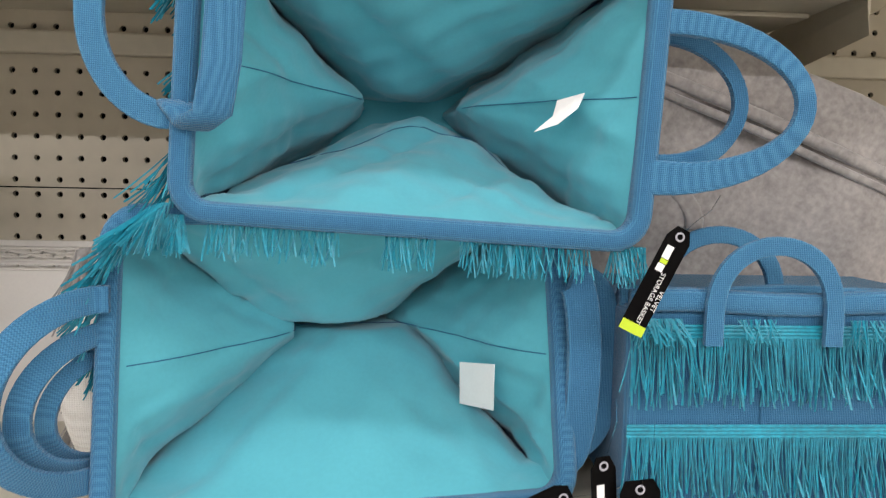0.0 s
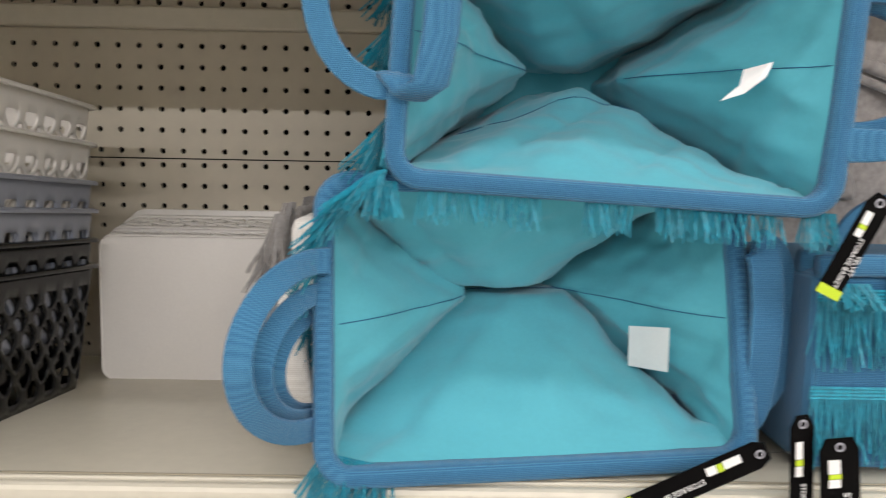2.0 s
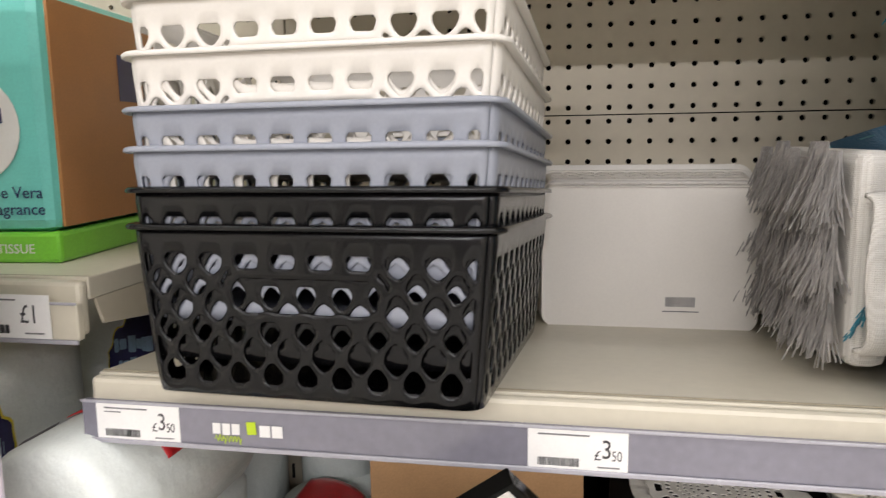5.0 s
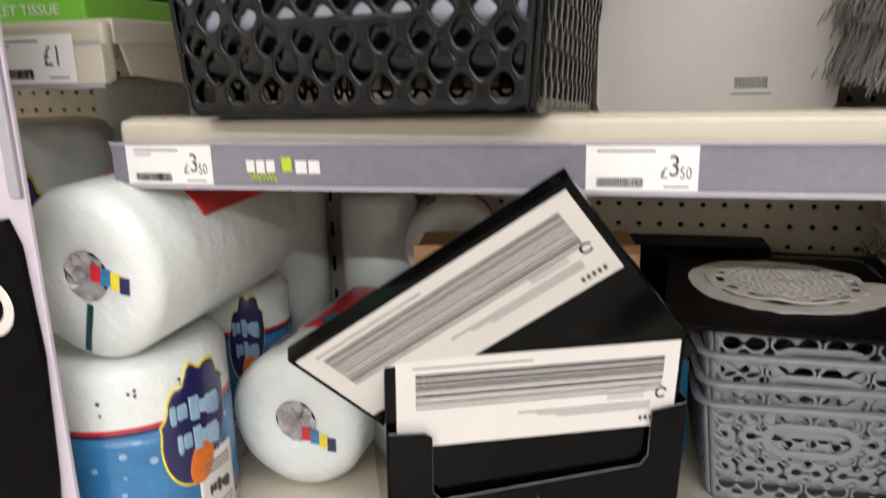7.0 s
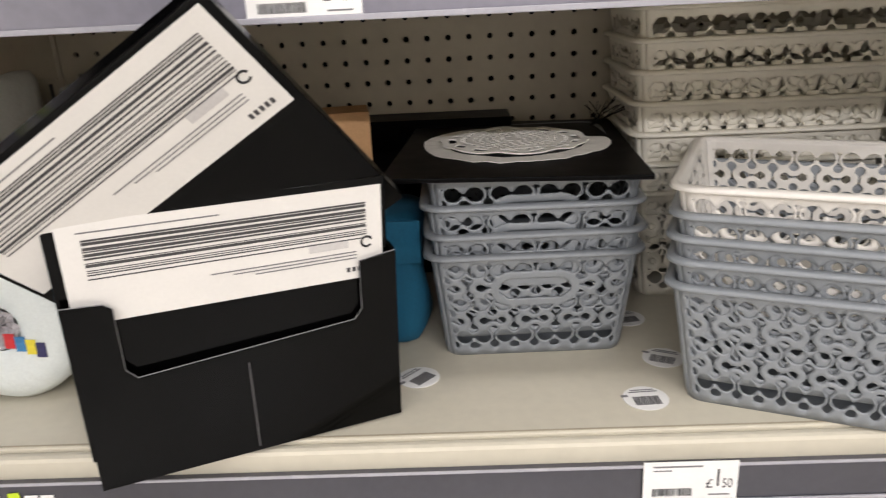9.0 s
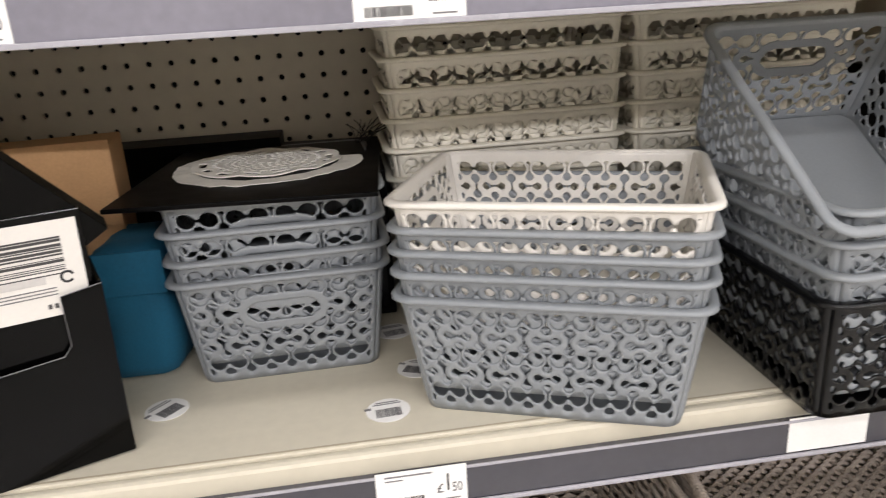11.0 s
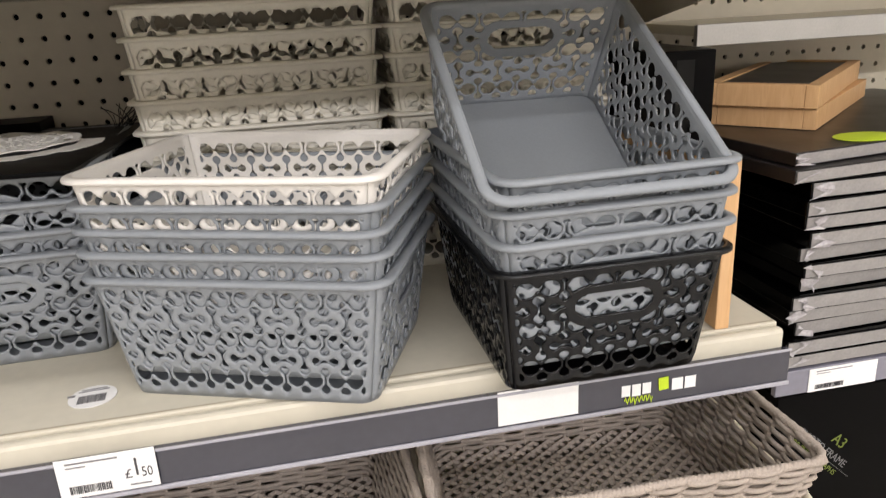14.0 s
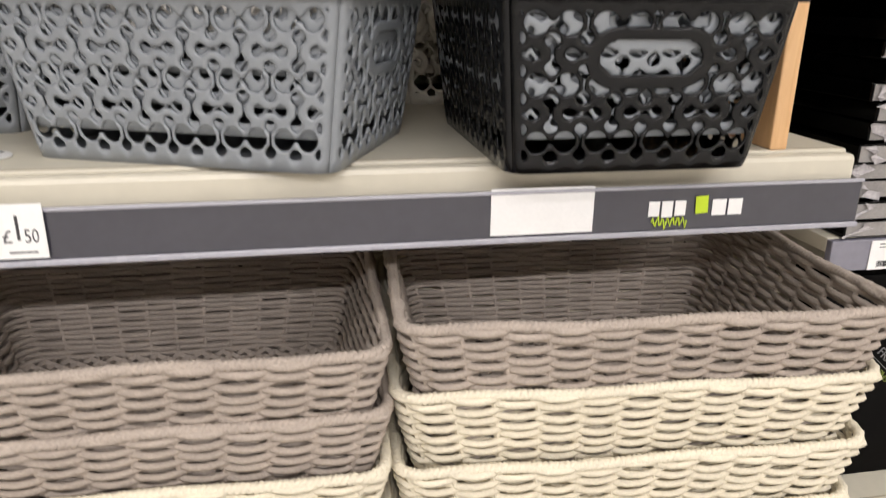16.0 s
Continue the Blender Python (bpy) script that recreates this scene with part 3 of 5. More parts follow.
def basket_meshes(name, top, bottom, height, cell, material, slot_on_long=False, top_band=0.013, slot=(0.058, 0.02), rim_out=0.006, corner=0.016, slot_z=0.66, fine=16, base_h=0.008, periods=2.55, phase=0.20, pattern=None):
    """One nesting plastic lattice basket, standing on its base at the origin, long side along x."""
    b = thing(name, Matrix(), "", "")
    hx, hy, bx, by = top[0] / 2, top[1] / 2, bottom[0] / 2, bottom[1] / 2
    for side in range(4):
        long = side % 2 == 0
        ht, hb, ot, ob_ = (hx, bx, hy, by) if long else (hy, by, hx, bx)
        flat_t, flat_b = ht - corner, hb - corner
        arc = corner * math.pi / 4
        length = 2 * flat_b + 2 * arc
        span = flat_b + arc * 0.5
        cols = max(2, round(2 * span / cell))
        tall = (height - base_h - top_band) / periods
        rows = round((height - base_h - top_band) / tall * fine)
        nu, nv = cols * fine + 4, rows + 3

        def along(u):
            """Distance along the panel: two steps for each plain corner strip, even steps between."""
            p = u * nu
            if p < 2:
                return -length / 2 + p / 2 * (length / 2 - span)
            if p > nu - 2:
                return length / 2 - (nu - p) / 2 * (length / 2 - span)
            return -span + (p - 2) / (nu - 4) * 2 * span

        def up_from(v):
            """Height on the panel: one step for the base band, even steps, two for the top band."""
            p = v * nv
            if p < 1:
                return p * base_h
            if p > nv - 2:
                return height - (nv - p) / 2 * top_band
            return base_h + (p - 1) / rows * (height - top_band - base_h)

        slotted = long == slot_on_long

        def solid(u, v):
            s, z = along(u), up_from(v)
            edge = max(abs(s) - span, base_h - z, z - (height - top_band)) / cell + 0.0005
            g = (pattern or lattice)((s / (2 * span)) * cols + (0.5 if cols % 2 == 0 or long == slot_on_long else 0.0), (height - top_band - z) / tall - phase)
            g = max(g, edge)
            if slotted:
                qx = max(abs(s) - slot[0] / 2 + slot[1] / 2, 0)
                d = (math.hypot(qx, z - slot_z * height) - slot[1] / 2)
                g = max(g, 0.15 - abs(d - 0.0035) / cell * 1.0 - 0.02) if d > -0.001 else d / cell * 1.0 + 0.0
                if d <= -0.0005:
                    g = -0.3
            return g

        def place(u, v, deep):
            s, v = along(u), up_from(v) / height
            fl = flat_b + (flat_t - flat_b) * v
            other = ob_ + (ot - ob_) * v
            if abs(s) <= flat_b:
                x, y = s / flat_b * fl, -other + deep
            else:
                a = (abs(s) - flat_b) / arc * math.pi / 4
                r = corner - deep
                x, y = math.copysign(fl + r * math.sin(a), s), -other + corner - r * math.cos(a)
            q = Matrix.Rotation(math.pi / 2 * side, 3, "Z")
            return q @ Vector((x, y, v * height))

        vv, ff = march(nu, nv, solid)
        v, f = shell(vv, ff, place, 0.0022, 0.0010)
        raw_part("side_panel" if long else "end_panel", v, f, material, b, smooth=True)
    prof = [(0.0, -0.0028), (rim_out - 0.0008, -0.0040), (rim_out, -0.0034), (rim_out, -0.0012), (rim_out - 0.0016, 0.0002), (-0.0005, 0.0010), (-0.0024, -0.0004), (-0.0024, -0.004)]
    rings = [[(x, y, height + dz) for x, y in rounded_rect(hx + o, hy + o, corner + o, 7)] for o, dz in prof]
    n, verts, faces = len(rings[0]), [], []
    for rg in rings:
        verts += rg
    for i in range(len(rings)):
        for k in range(n):
            a, c = i * n, ((i + 1) % len(rings)) * n
            faces.append((a + k, a + (k + 1) % n, c + (k + 1) % n, c + k))
    raw_part("rim", verts, faces, material, b, smooth=True)
    bm = bmesh.new()
    vs = [bm.verts.new((x, y, 0.0015)) for x, y in rounded_rect(bx - 0.002, by - 0.002, corner - 0.002, 6)]
    fc = bm.faces.new(vs)
    ext = bmesh.ops.extrude_face_region(bm, geom=[fc])
    bmesh.ops.translate(bm, verts=[g for g in ext["geom"] if isinstance(g, bmesh.types.BMVert)], vec=(0, 0, 0.0025))
    bmesh.ops.recalc_face_normals(bm, faces=bm.faces[:])
    part("base", bm, material, b)
    return b


def recolour(ob, material):
    """The same moulding in another plastic: own meshes, so that each colour has its material."""
    for c in ob.children:
        c.data = c.data.copy()
        c.data.materials[0] = material
    return ob


def stack(proto, poses, tags):
    for m, (label, material, group) in zip(poses, tags):
        c = copy_thing(proto[material], m)
        tagged(c, label, "storage basket", group)


def family(name, mats, **kw):
    first = basket_meshes(name, material=mats[0], **kw)
    out = {mats[0]: first}
    for m in mats[1:]:
        out[m] = recolour(copy_thing(first, Matrix()), m)
    return out


def drop_protos(fam):
    for ob in fam.values():
        for c in list(ob.children):
            bpy.data.objects.remove(c)
        bpy.data.objects.remove(ob)


small = family("lattice_basket", (PLASTIC_GREY, PLASTIC_BLACK, PLASTIC_WHITE), top=(0.243, 0.190), bottom=(0.212, 0.168), height=0.107, cell=0.0345, top_band=0.0095, fine=20)
TAGS = {PLASTIC_GREY: "grey plastic lattice storage basket", PLASTIC_BLACK: "black plastic lattice storage basket",
        PLASTIC_WHITE: "white plastic lattice storage basket", PLASTIC_MID: "mid grey plastic lattice storage basket", PLASTIC_CREAM: "cream plastic lattice storage basket"}


def nest(fam, x, y, z, yaw, levels, group, where, on=Matrix()):
    """Nested baskets: levels are (height above the first, material, small turn)."""
    for dz, material, turn in levels:
        c = copy_thing(fam[material], on @ pose(x, y, z + dz, 0, 0, yaw + turn))
        tagged(c, TAGS[material] + where, "storage basket", group)


# small grey stack under the doily card, short end towards the aisle
nest(small, -0.089, 0.838, S2, 91.0, ((0, PLASTIC_GREY, 0), (0.02, PLASTIC_GREY, 0.8), (0.046, PLASTIC_GREY, -0.6), (0.072, PLASTIC_GREY, 0.4)), "small grey basket stack", " nested on the shelf")
# white over grey stack, long side towards the aisle
nest(small, 0.158, 0.677, S2, -22.5, ((0, PLASTIC_GREY, 0), (0.021, PLASTIC_GREY, 0.5), (0.039, PLASTIC_GREY, -0.4), (0.058, PLASTIC_GREY, 0.3), (0.079, PLASTIC_WHITE, 0)), "white and grey basket stack", " in a turned stack")
# black and grey stack, short end towards the aisle, a tilted one on top
nest(small, 0.412, 0.652, S2, 90.0, ((0, PLASTIC_BLACK, 0), (0.022, PLASTIC_GREY, 1.5), (0.046, PLASTIC_GREY, 0.5), (0.070, PLASTIC_GREY, 2.0)), "black and grey basket stack", " nested on the shelf edge")
tilt = copy_thing(small[PLASTIC_GREY], pose(0.406, 0.682, S2 + 0.140, 32, 0, 0) @ pose(0, 0, 0, 0, 0, 90))
tagged(tilt, "grey plastic lattice basket lying tilted on top of its stack", "storage basket", "black and grey basket stack")
drop_protos(small)

large = family("lattice_basket", (PLASTIC_BLACK, PLASTIC_MID, PLASTIC_WHITE), top=(0.282, 0.345), bottom=(0.260, 0.322), height=0.129, cell=0.0264, slot_on_long=True, top_band=0.021, slot=(0.108, 0.026), slot_z=0.60, fine=12, base_h=0.010, periods=2.8, phase=0.12, pattern=diamonds)
nest(large, -0.430, 0.706, S1, -3.0, ((0, PLASTIC_BLACK, 0), (0.027, PLASTIC_BLACK, 0.3), (0.057, PLASTIC_MID, 0), (0.086, PLASTIC_MID, 0.3), (0.126, PLASTIC_WHITE, 0.8), (0.165, PLASTIC_WHITE, 1.5)), "large basket stack", " in a tall stack", SLOPE)
drop_protos(large)

cream = family("lattice_basket", (PLASTIC_CREAM,), top=(0.256, 0.165), bottom=(0.232, 0.146), height=0.122, cell=0.0385, slot=(0.05, 0.018), top_band=0.0105, fine=10)
nest(cream, 0.157, 0.932, S2, 0.0, tuple((0.031 * k, PLASTIC_CREAM, (0.5, -0.4, 0.3, 0, -0.3, 0.6, 0)[k]) for k in range(7)), "cream basket stack", " nested against the pegboard")
nest(cream, 0.424, 0.932, S2, 0.0, tuple((0.031 * k, PLASTIC_CREAM, (0.3, -0.4, 0.5, 0, 0.3, -0.5, 0)[k]) for k in range(7)), "second cream basket stack", " nested against the pegboard")
drop_protos(cream)

side = family("lattice_basket", (PLASTIC_WHITE,), top=(0.257, 0.180), bottom=(0.237, 0.163), height=0.100, cell=0.0345, fine=14)
for k in range(2):
    c = copy_thing(side[PLASTIC_WHITE], SLOPE @ pose(-0.170, 0.890 + 0.024 * k, S1 + 0.0785 + 0.008 * k, -90 + 3.0, 0, 0))
    tagged(c, "white plastic basket stood on its side with its base outwards", "storage basket", "white baskets on their sides")
    if k == 0:
        code = bars_part("barcode", barcode(0.032, 0.011, 11) + [(-0.003, 0.036, -0.006, -0.0048)], INK_GREY, c, pose(0.020, 0.054, 0.0012, 180, 0, 0))
drop_protos(side)


# ---- fabric baskets ----
def ribbon(points, normal, half_n, half_u, sides=8, closed=False, e=0.6):
    """A strap or piping along a path: half_n along the given normal, half_u across it."""
    n, nm = len(points), Vector(normal).normalized()
    verts, faces = [], []
    for i, p in enumerate(points):
        a = points[(i - 1) % n] if closed or i else p
        b = points[(i + 1) % n] if closed or i < n - 1 else p
        d = (Vector(b) - Vector(a)).normalized()
        u = d.cross(nm).normalized()
        for k in range(sides):
            t = 2 * math.pi * (k + 0.5) / sides
            c, s = math.cos(t), math.sin(t)
            verts.append(Vector(p) + nm * half_n * math.copysign(abs(c) ** e, c) + u * half_u * math.copysign(abs(s) ** e, s))
    for i in range(n if closed else n - 1):
        j = (i + 1) % n
        for k in range(sides):
            l = (k + 1) % sides
            faces.append((i * sides + k, i * sides + l, j * sides + l, j * sides + k))
    if not closed:
        faces.append(tuple(range(sides))[::-1])
        faces.append(tuple((n - 1) * sides + k for k in range(sides)))
    return verts, faces


def fringe_mesh(base, direction, length, count, seed, spread=0.25, radius=0.0007, curl=0.12):
    """Loose threads hanging from a line of points; base(t) gives the point at t from 0 to 1."""
    rng = random.Random(seed)
    chunks = []
    for i in range(count):
        p = Vector(base((i + rng.random()) / count))
        d = (Vector(direction) + Vector((rng.uniform(-spread, spread), rng.uniform(-spread, spread * 0.3), rng.uniform(-spread, spread) * 0.4))).normalized()
        bend = Vector((rng.uniform(-1, 1), rng.uniform(-1, 0.2), rng.uniform(-0.4, 0.2))) * curl
        l = length * rng.uniform(0.72, 1.1)
        pts = [p + d * l * t + bend * l * t * t for t in (0, 0.25, 0.5, 0.75, 1.0)]
        chunks.append(tube_mesh(pts, radius * rng.uniform(0.7, 1.2), 3))
    return merge(chunks)


def fabric_basket(name, m, w, h, depth, seed, label, lean=0.0, sag=0.62, rise=0.78, fold_l=0.75, fold_r=0.75, rim=0.0075, shear=0.0, mid=0.52):
    """A collapsed cloth basket lying with its mouth towards -y: lining, canvas outside, piped rim and seams."""
    b = thing(name, m, label, "fabric basket", "blue fringed baskets")
    rng = random.Random(seed)
    ph = [rng.uniform(0, 6.28) for _ in range(8)]
    full = depth * 0.72

    def wall(side, q, d, k):
        """Point of wall side (0 floor, 1 right, 2 top, 3 left) at q from -1 to 1 and depth d; k scales the folds."""
        dd = min(d, full)
        wob = 0.003 * math.sin(q * 5 + d * 38 + ph[side]) * min(1, d / 0.03) + 0.0022 * math.sin(q * 11 - d * 61 + ph[side + 4]) * min(1, d / 0.03)
        wob += k * min(1, d / 0.02) * (0.0035 * (1 - abs(math.sin(q * 2.3 + d * 21 + ph[side]))) ** 4 - 0.003 * (1 - abs(math.sin(q * 3.9 - d * 27 + ph[side + 4]))) ** 5 + 0.0012 * math.sin(q * 23 + d * 90 + ph[side]) * math.sin(d * 130 - q * 9))
        ease = dd + 0.02 * math.sin(min(1, dd / full) * math.pi)
        hc = w / 2 - 0.1 * d
        if side in (0, 2):
            bow = (1 - abs(q) ** 1.7) ** 1.15
            skew = q + 0.18 * (1 - q * q) * (1 if side == 0 else -1) * lean
            if side == 0:
                z = min(0.10 * d + k * rise * ease * bow + wob * k, h * mid - 0.004 - 0.004 * q * q)
            else:
                z = max(h - 0.10 * d - k * sag * ease * bow - wob * k, h * mid + 0.005 + 0.004 * q * q)
            return Vector((skew * hc, d + shear * z * (1 - d / depth), z))
        z = 0.10 * d + (q + 1) / 2 * (h - 0.2 * d)
        crease = (1 - abs(q) ** 1.15)
        x = hc - k * (fold_r if side == 1 else fold_l) * ease * crease + wob * k
        x = max(x, 0.035)
        return Vector((x if side == 1 else -x, d + shear * z * (1 - d / depth), z))

    def sheet(k, grow, nq, nd, dmax):
        verts, faces = [], []
        for side in range(4):
            o = len(verts)
            for i in range(nq + 1):
                q = -1 + 2 * i / nq
                for j in range(nd + 1):
                    p = wall(side, q, dmax * j / nd, k)
                    if grow:
                        p.x += math.copysign(grow, p.x) * min(1, abs(p.x) * 8 / w)
                        p.z += grow if side == 2 else -grow if side == 0 else grow * q
                    verts.append(p)
            for i in range(nq):
                for j in range(nd):
                    a = o + i * (nd + 1) + j
                    f = (a, a + nd + 1, a + nd + 2, a + 1)
                    faces.append(f if side in (0, 3) else f[::-1])
        return verts, faces

    v, f = sheet(1.0, 0.0, 56, 44, depth)
    part("lining", welded(v, f), LINING, b, "pale aqua cotton lining, creased", smooth=True)
    v, f = sheet(0.16, 0.005, 8, 6, depth)
    part("canvas", welded(v, f), CANVAS_BLUE, b, "blue woven canvas", smooth=True)
    bm = box_bm(-w / 2 + 0.1 * depth - 0.004, w / 2 - 0.1 * depth + 0.004, depth - 0.004, depth, 0.1 * depth - 0.004, h - 0.1 * depth + 0.004)
    part("bottom_panel", bm, LINING, b)
    loop = [Vector((x, shear * (z + h / 2), z + h / 2)) for x, z in rounded_rect(w / 2 + rim * 0.7, h / 2 + rim * 0.7, 0.02, 6)]
    v, f = ribbon(dense(loop, 0.02, True), (0, 1, 0), rim * 1.25, rim, 10, True)
    raw_part("rim", v, f, CANVAS_BLUE, b, "thick piped canvas rim", smooth=True)
    for side in (1, 3):
        pts = [wall(side, 0.0, 0.004 + full * 0.9 * t / 12, 1.0) + Vector((-0.0007 if side == 1 else 0.0007, 0, 0)) for t in range(13)]
        v, f = tube_mesh(pts, 0.0004, 4)
        raw_part("seam", v, f, SEAM_BLUE, b, "dark stitched seam")
    pts = [wall(0, -0.8 + 1.6 * t / 16, full * 0.86, 1.0) + Vector((0, -0.0005, 0.0007)) for t in range(17)]
    v, f = tube_mesh(pts, 0.00035, 4)
    raw_part("seam", v, f, SEAM_BLUE, b)
    return b


def dense(pts, step, closed=False):
    """Adds points so that no straight run is longer than step."""
    out, n = [], len(pts)
    for i in range(n if closed else n - 1):
        a, c = Vector(pts[i]), Vector(pts[(i + 1) % n])
        k = max(1, int((c - a).length / step))
        out += [a.lerp(c, j / k) for j in range(k)]
    if not closed:
        out.append(Vector(pts[-1]))
    return out


def strap(parent, cx, cz, rx, rz, a0, a1, y, half=0.0035, thick=0.0088, tail=0.0, drift=0.0, turn=0.0, ends=(1.0, 1.0)):
    """A flat webbing handle: an oval arc in the plane of the basket's mouth, sewn tails, edge stitching."""
    def path(grow):
        pts = []
        for k in range(25):
            a = radians(a0 + (a1 - a0) * k / 24)
            pts.append(Vector((cx + (rx + grow) * math.cos(a), y + drift * math.sin(math.pi * k / 24), cz + (rz + grow) * math.sin(a))))
        if tail:
            s = 1 if a0 < 0 or a0 >= 270 else -1
            pts = [pts[0] + Vector((-tail * s, 0.002, 0))] + pts + [pts[-1] + Vector((-tail * s, 0.002, 0))]
        return pts

    nm = Vector((turn, 1, 0))
    run = path(0.0)
    last = len(run) - 1
    wide = [1 + (ends[0] - 1) * max(0, 1 - 2.6 * k / last) + (ends[1] - 1) * max(0, 1 - 2.6 * (last - k) / last) for k in range(last + 1)]
    v, f = ribbon(run, nm, half, thick, 12, False, 0.3)
    v = [run[i // 12] + (p - run[i // 12]) * wide[i // 12] for i, p in enumerate(v)]
    ob = raw_part("handle", v, f, CANVAS_BLUE, parent, "blue canvas webbing handle")
    for off in (-0.72, 0.72):
        v, f = ribbon(path(thick * off), nm, half * 1.02, 0.0005, 4)
        raw_part("stitching", v, f, SEAM_BLUE, ob)
    return ob


def tassels(parent, base, direction, length, count, seed, material=FRINGE_TEAL, **kw):
    v, f = fringe_mesh(base, direction, length, count, seed, **kw)
    ob = raw_part("fringe", v, f, material, parent, "long teal thread fringe" if material is FRINGE_TEAL else "long grey thread fringe")
    ob["kind"] = "stuff"
    return ob


low = fabric_basket("fabric_basket", pose(0.158, 0.606, S1 + 0.0125, 0, 0, 8.5), 0.302, 0.190, 0.25, 3, "blue canvas basket lying open, with aqua lining and teal fringe", lean=0.7, sag=0.62, rise=0.62, fold_l=0.78, fold_r=0.46, shear=0.24)
strap(low, -0.160, 0.084, 0.047, 0.058, 90, 270, 0.012, tail=0.008, drift=-0.055)
strap(low, -0.158, 0.074, 0.037, 0.044, 90, 270, 0.026, tail=0.008, thick=0.0075, drift=-0.05)
strap(low, -0.158, 0.066, 0.029, 0.036, 90, 270, 0.04, tail=0.008, thick=0.006, drift=-0.04)
strap(low, 0.157, 0.088, 0.012, 0.066, -90, 90, 0.006, thick=0.0125)
strap(low, 0.172, 0.088, 0.026, 0.062, -90, 90, 0.026, thick=0.0120, tail=0.004)
tassels(low, lambda t: (-0.115 - 0.05 * t, 0.004 + 0.03 * t, 0.204 - 0.06 * t * t), (-0.5, -0.15, -0.7), 0.034, 150, 5, spread=0.4)
tassels(low, lambda t: (-0.160 - 0.004 * t, 0.01 + 0.10 * t, 0.15 - 0.12 * t), (-0.5, -0.2, -0.8), 0.030, 120, 8)
tassels(low, lambda t: (-0.158 + 0.05 * t, 0.002, 0.012 - 0.014 * t), (-0.35, -0.3, -0.85), 0.040, 120, 6, spread=0.4)
tassels(low, lambda t: (-0.10 + 0.24 * t, 0.006, -0.004), (0.1, -0.9, -0.35), 0.014, 120, 7, spread=0.6)
lab = thing("care_label", Matrix(), "small blank white care label sewn inside the basket", "label", "care labels")
u, w_ = Vector((0.024, -0.032, 0.006)).normalized(), Vector((-0.02, -0.012, -1)).normalized()
nrm = u.cross(w_).normalized()
c0 = Vector((0.240, 0.704, 1.338))
vs = []
for dz in (0, 0.0008):
    for a, c in ((0, 0), (0.040, 0.0), (0.041, 0.036), (0.002, 0.034)):
        vs.append(c0 + u * a + w_ * c + nrm * dz)
raw_part("cloth", vs, [(0, 1, 2, 3), (7, 6, 5, 4), (0, 4, 5, 1), (1, 5, 6, 2), (2, 6, 7, 3), (3, 7, 4, 0)], PAPER, lab)

up = fabric_basket("fabric_basket", pose(0.200, 0.612, 1.457, 0, 3.2, 2), 0.296, 0.188, 0.25, 8, "blue canvas basket lying on another, mouth open, aqua lining", lean=0.5, sag=0.36, rise=0.34, fold_l=0.47, fold_r=0.50)
strap(up, -0.160, 0.118, 0.052, 0.064, 95, 262, -0.004, tail=0.014)
strap(up, 0.160, 0.092, 0.090, 0.052, -90, 90, -0.004, tail=0.008, thick=0.0066, ends=(1.9, 1.3), drift=-0.02)
strap(up, 0.160, 0.094, 0.064, 0.046, -88, 88, 0.014, tail=0.008, thick=0.0054, ends=(1.8, 1.2))
front = [Vector((-0.128, -0.012, 0.195)), Vector((-0.127, -0.016, 0.15)), Vector((-0.128, -0.017, 0.09)), Vector((-0.132, -0.016, 0.058)), Vector((-0.144, -0.012, 0.050)), Vector((-0.156, -0.006, 0.062))]
v, f = ribbon(dense(front, 0.008), (1, 0.25, 0), 0.0125, 0.0045, 10)
raw_part("handle", v, f, CANVAS_BLUE, up, "blue canvas webbing handle", smooth=True)
for a, c, n, s in ((-0.135, -0.05, 80, 11), (-0.02, 0.015, 40, 12), (0.03, 0.12, 110, 13), (0.135, 0.16, 60, 14), (-0.165, -0.15, 70, 15)):
    tassels(up, lambda t, a=a, c=c: (a + (c - a) * t, 0.0, -0.008), (0.02, -0.1, -1), 0.026, n, s, spread=0.28, radius=0.00055)
for k in range(4):
    tassels(up, lambda t, k=k: (-0.160 + 0.004 * math.sin(t * 7), 0.004 + 0.05 * k + 0.04 * t, 0.17 - 0.05 * (k % 2) - 0.02 * t), (-0.3, -0.15, -0.9), 0.042, 60, 91 + k, spread=0.4)
tassels(up, lambda t: (-0.158, 0.01 + 0.10 * t, 0.04 - 0.03 * t), (-0.35, -0.2, -0.9), 0.05, 120, 97, spread=0.4)
lab2 = thing("care_label", Matrix(), "creased white care label sewn inside the upper basket", "label", "care labels")
c0 = Vector((0.302, 0.655, 1.543))
u, w_ = Vector((0.018, -0.008, 0.005)), Vector((-0.009, -0.004, -0.020))
nrm = u.cross(w_).normalized()
vs = [c0 + u * a + w_ * c + nrm * (dz + 0.004 * a * c) for dz in (0, 0.0008) for a, c in ((0, 0), (1, 0), (0.95, 0.5), (0.4, 0.95), (-0.35, 1.1), (0.1, 0.6))]
raw_part("cloth", vs, [(0, 1, 2, 3, 4, 5), (11, 10, 9, 8, 7, 6)] + [(k, k + 6, (k + 1) % 6 + 6, (k + 1) % 6) for k in range(6)], PAPER, lab2)

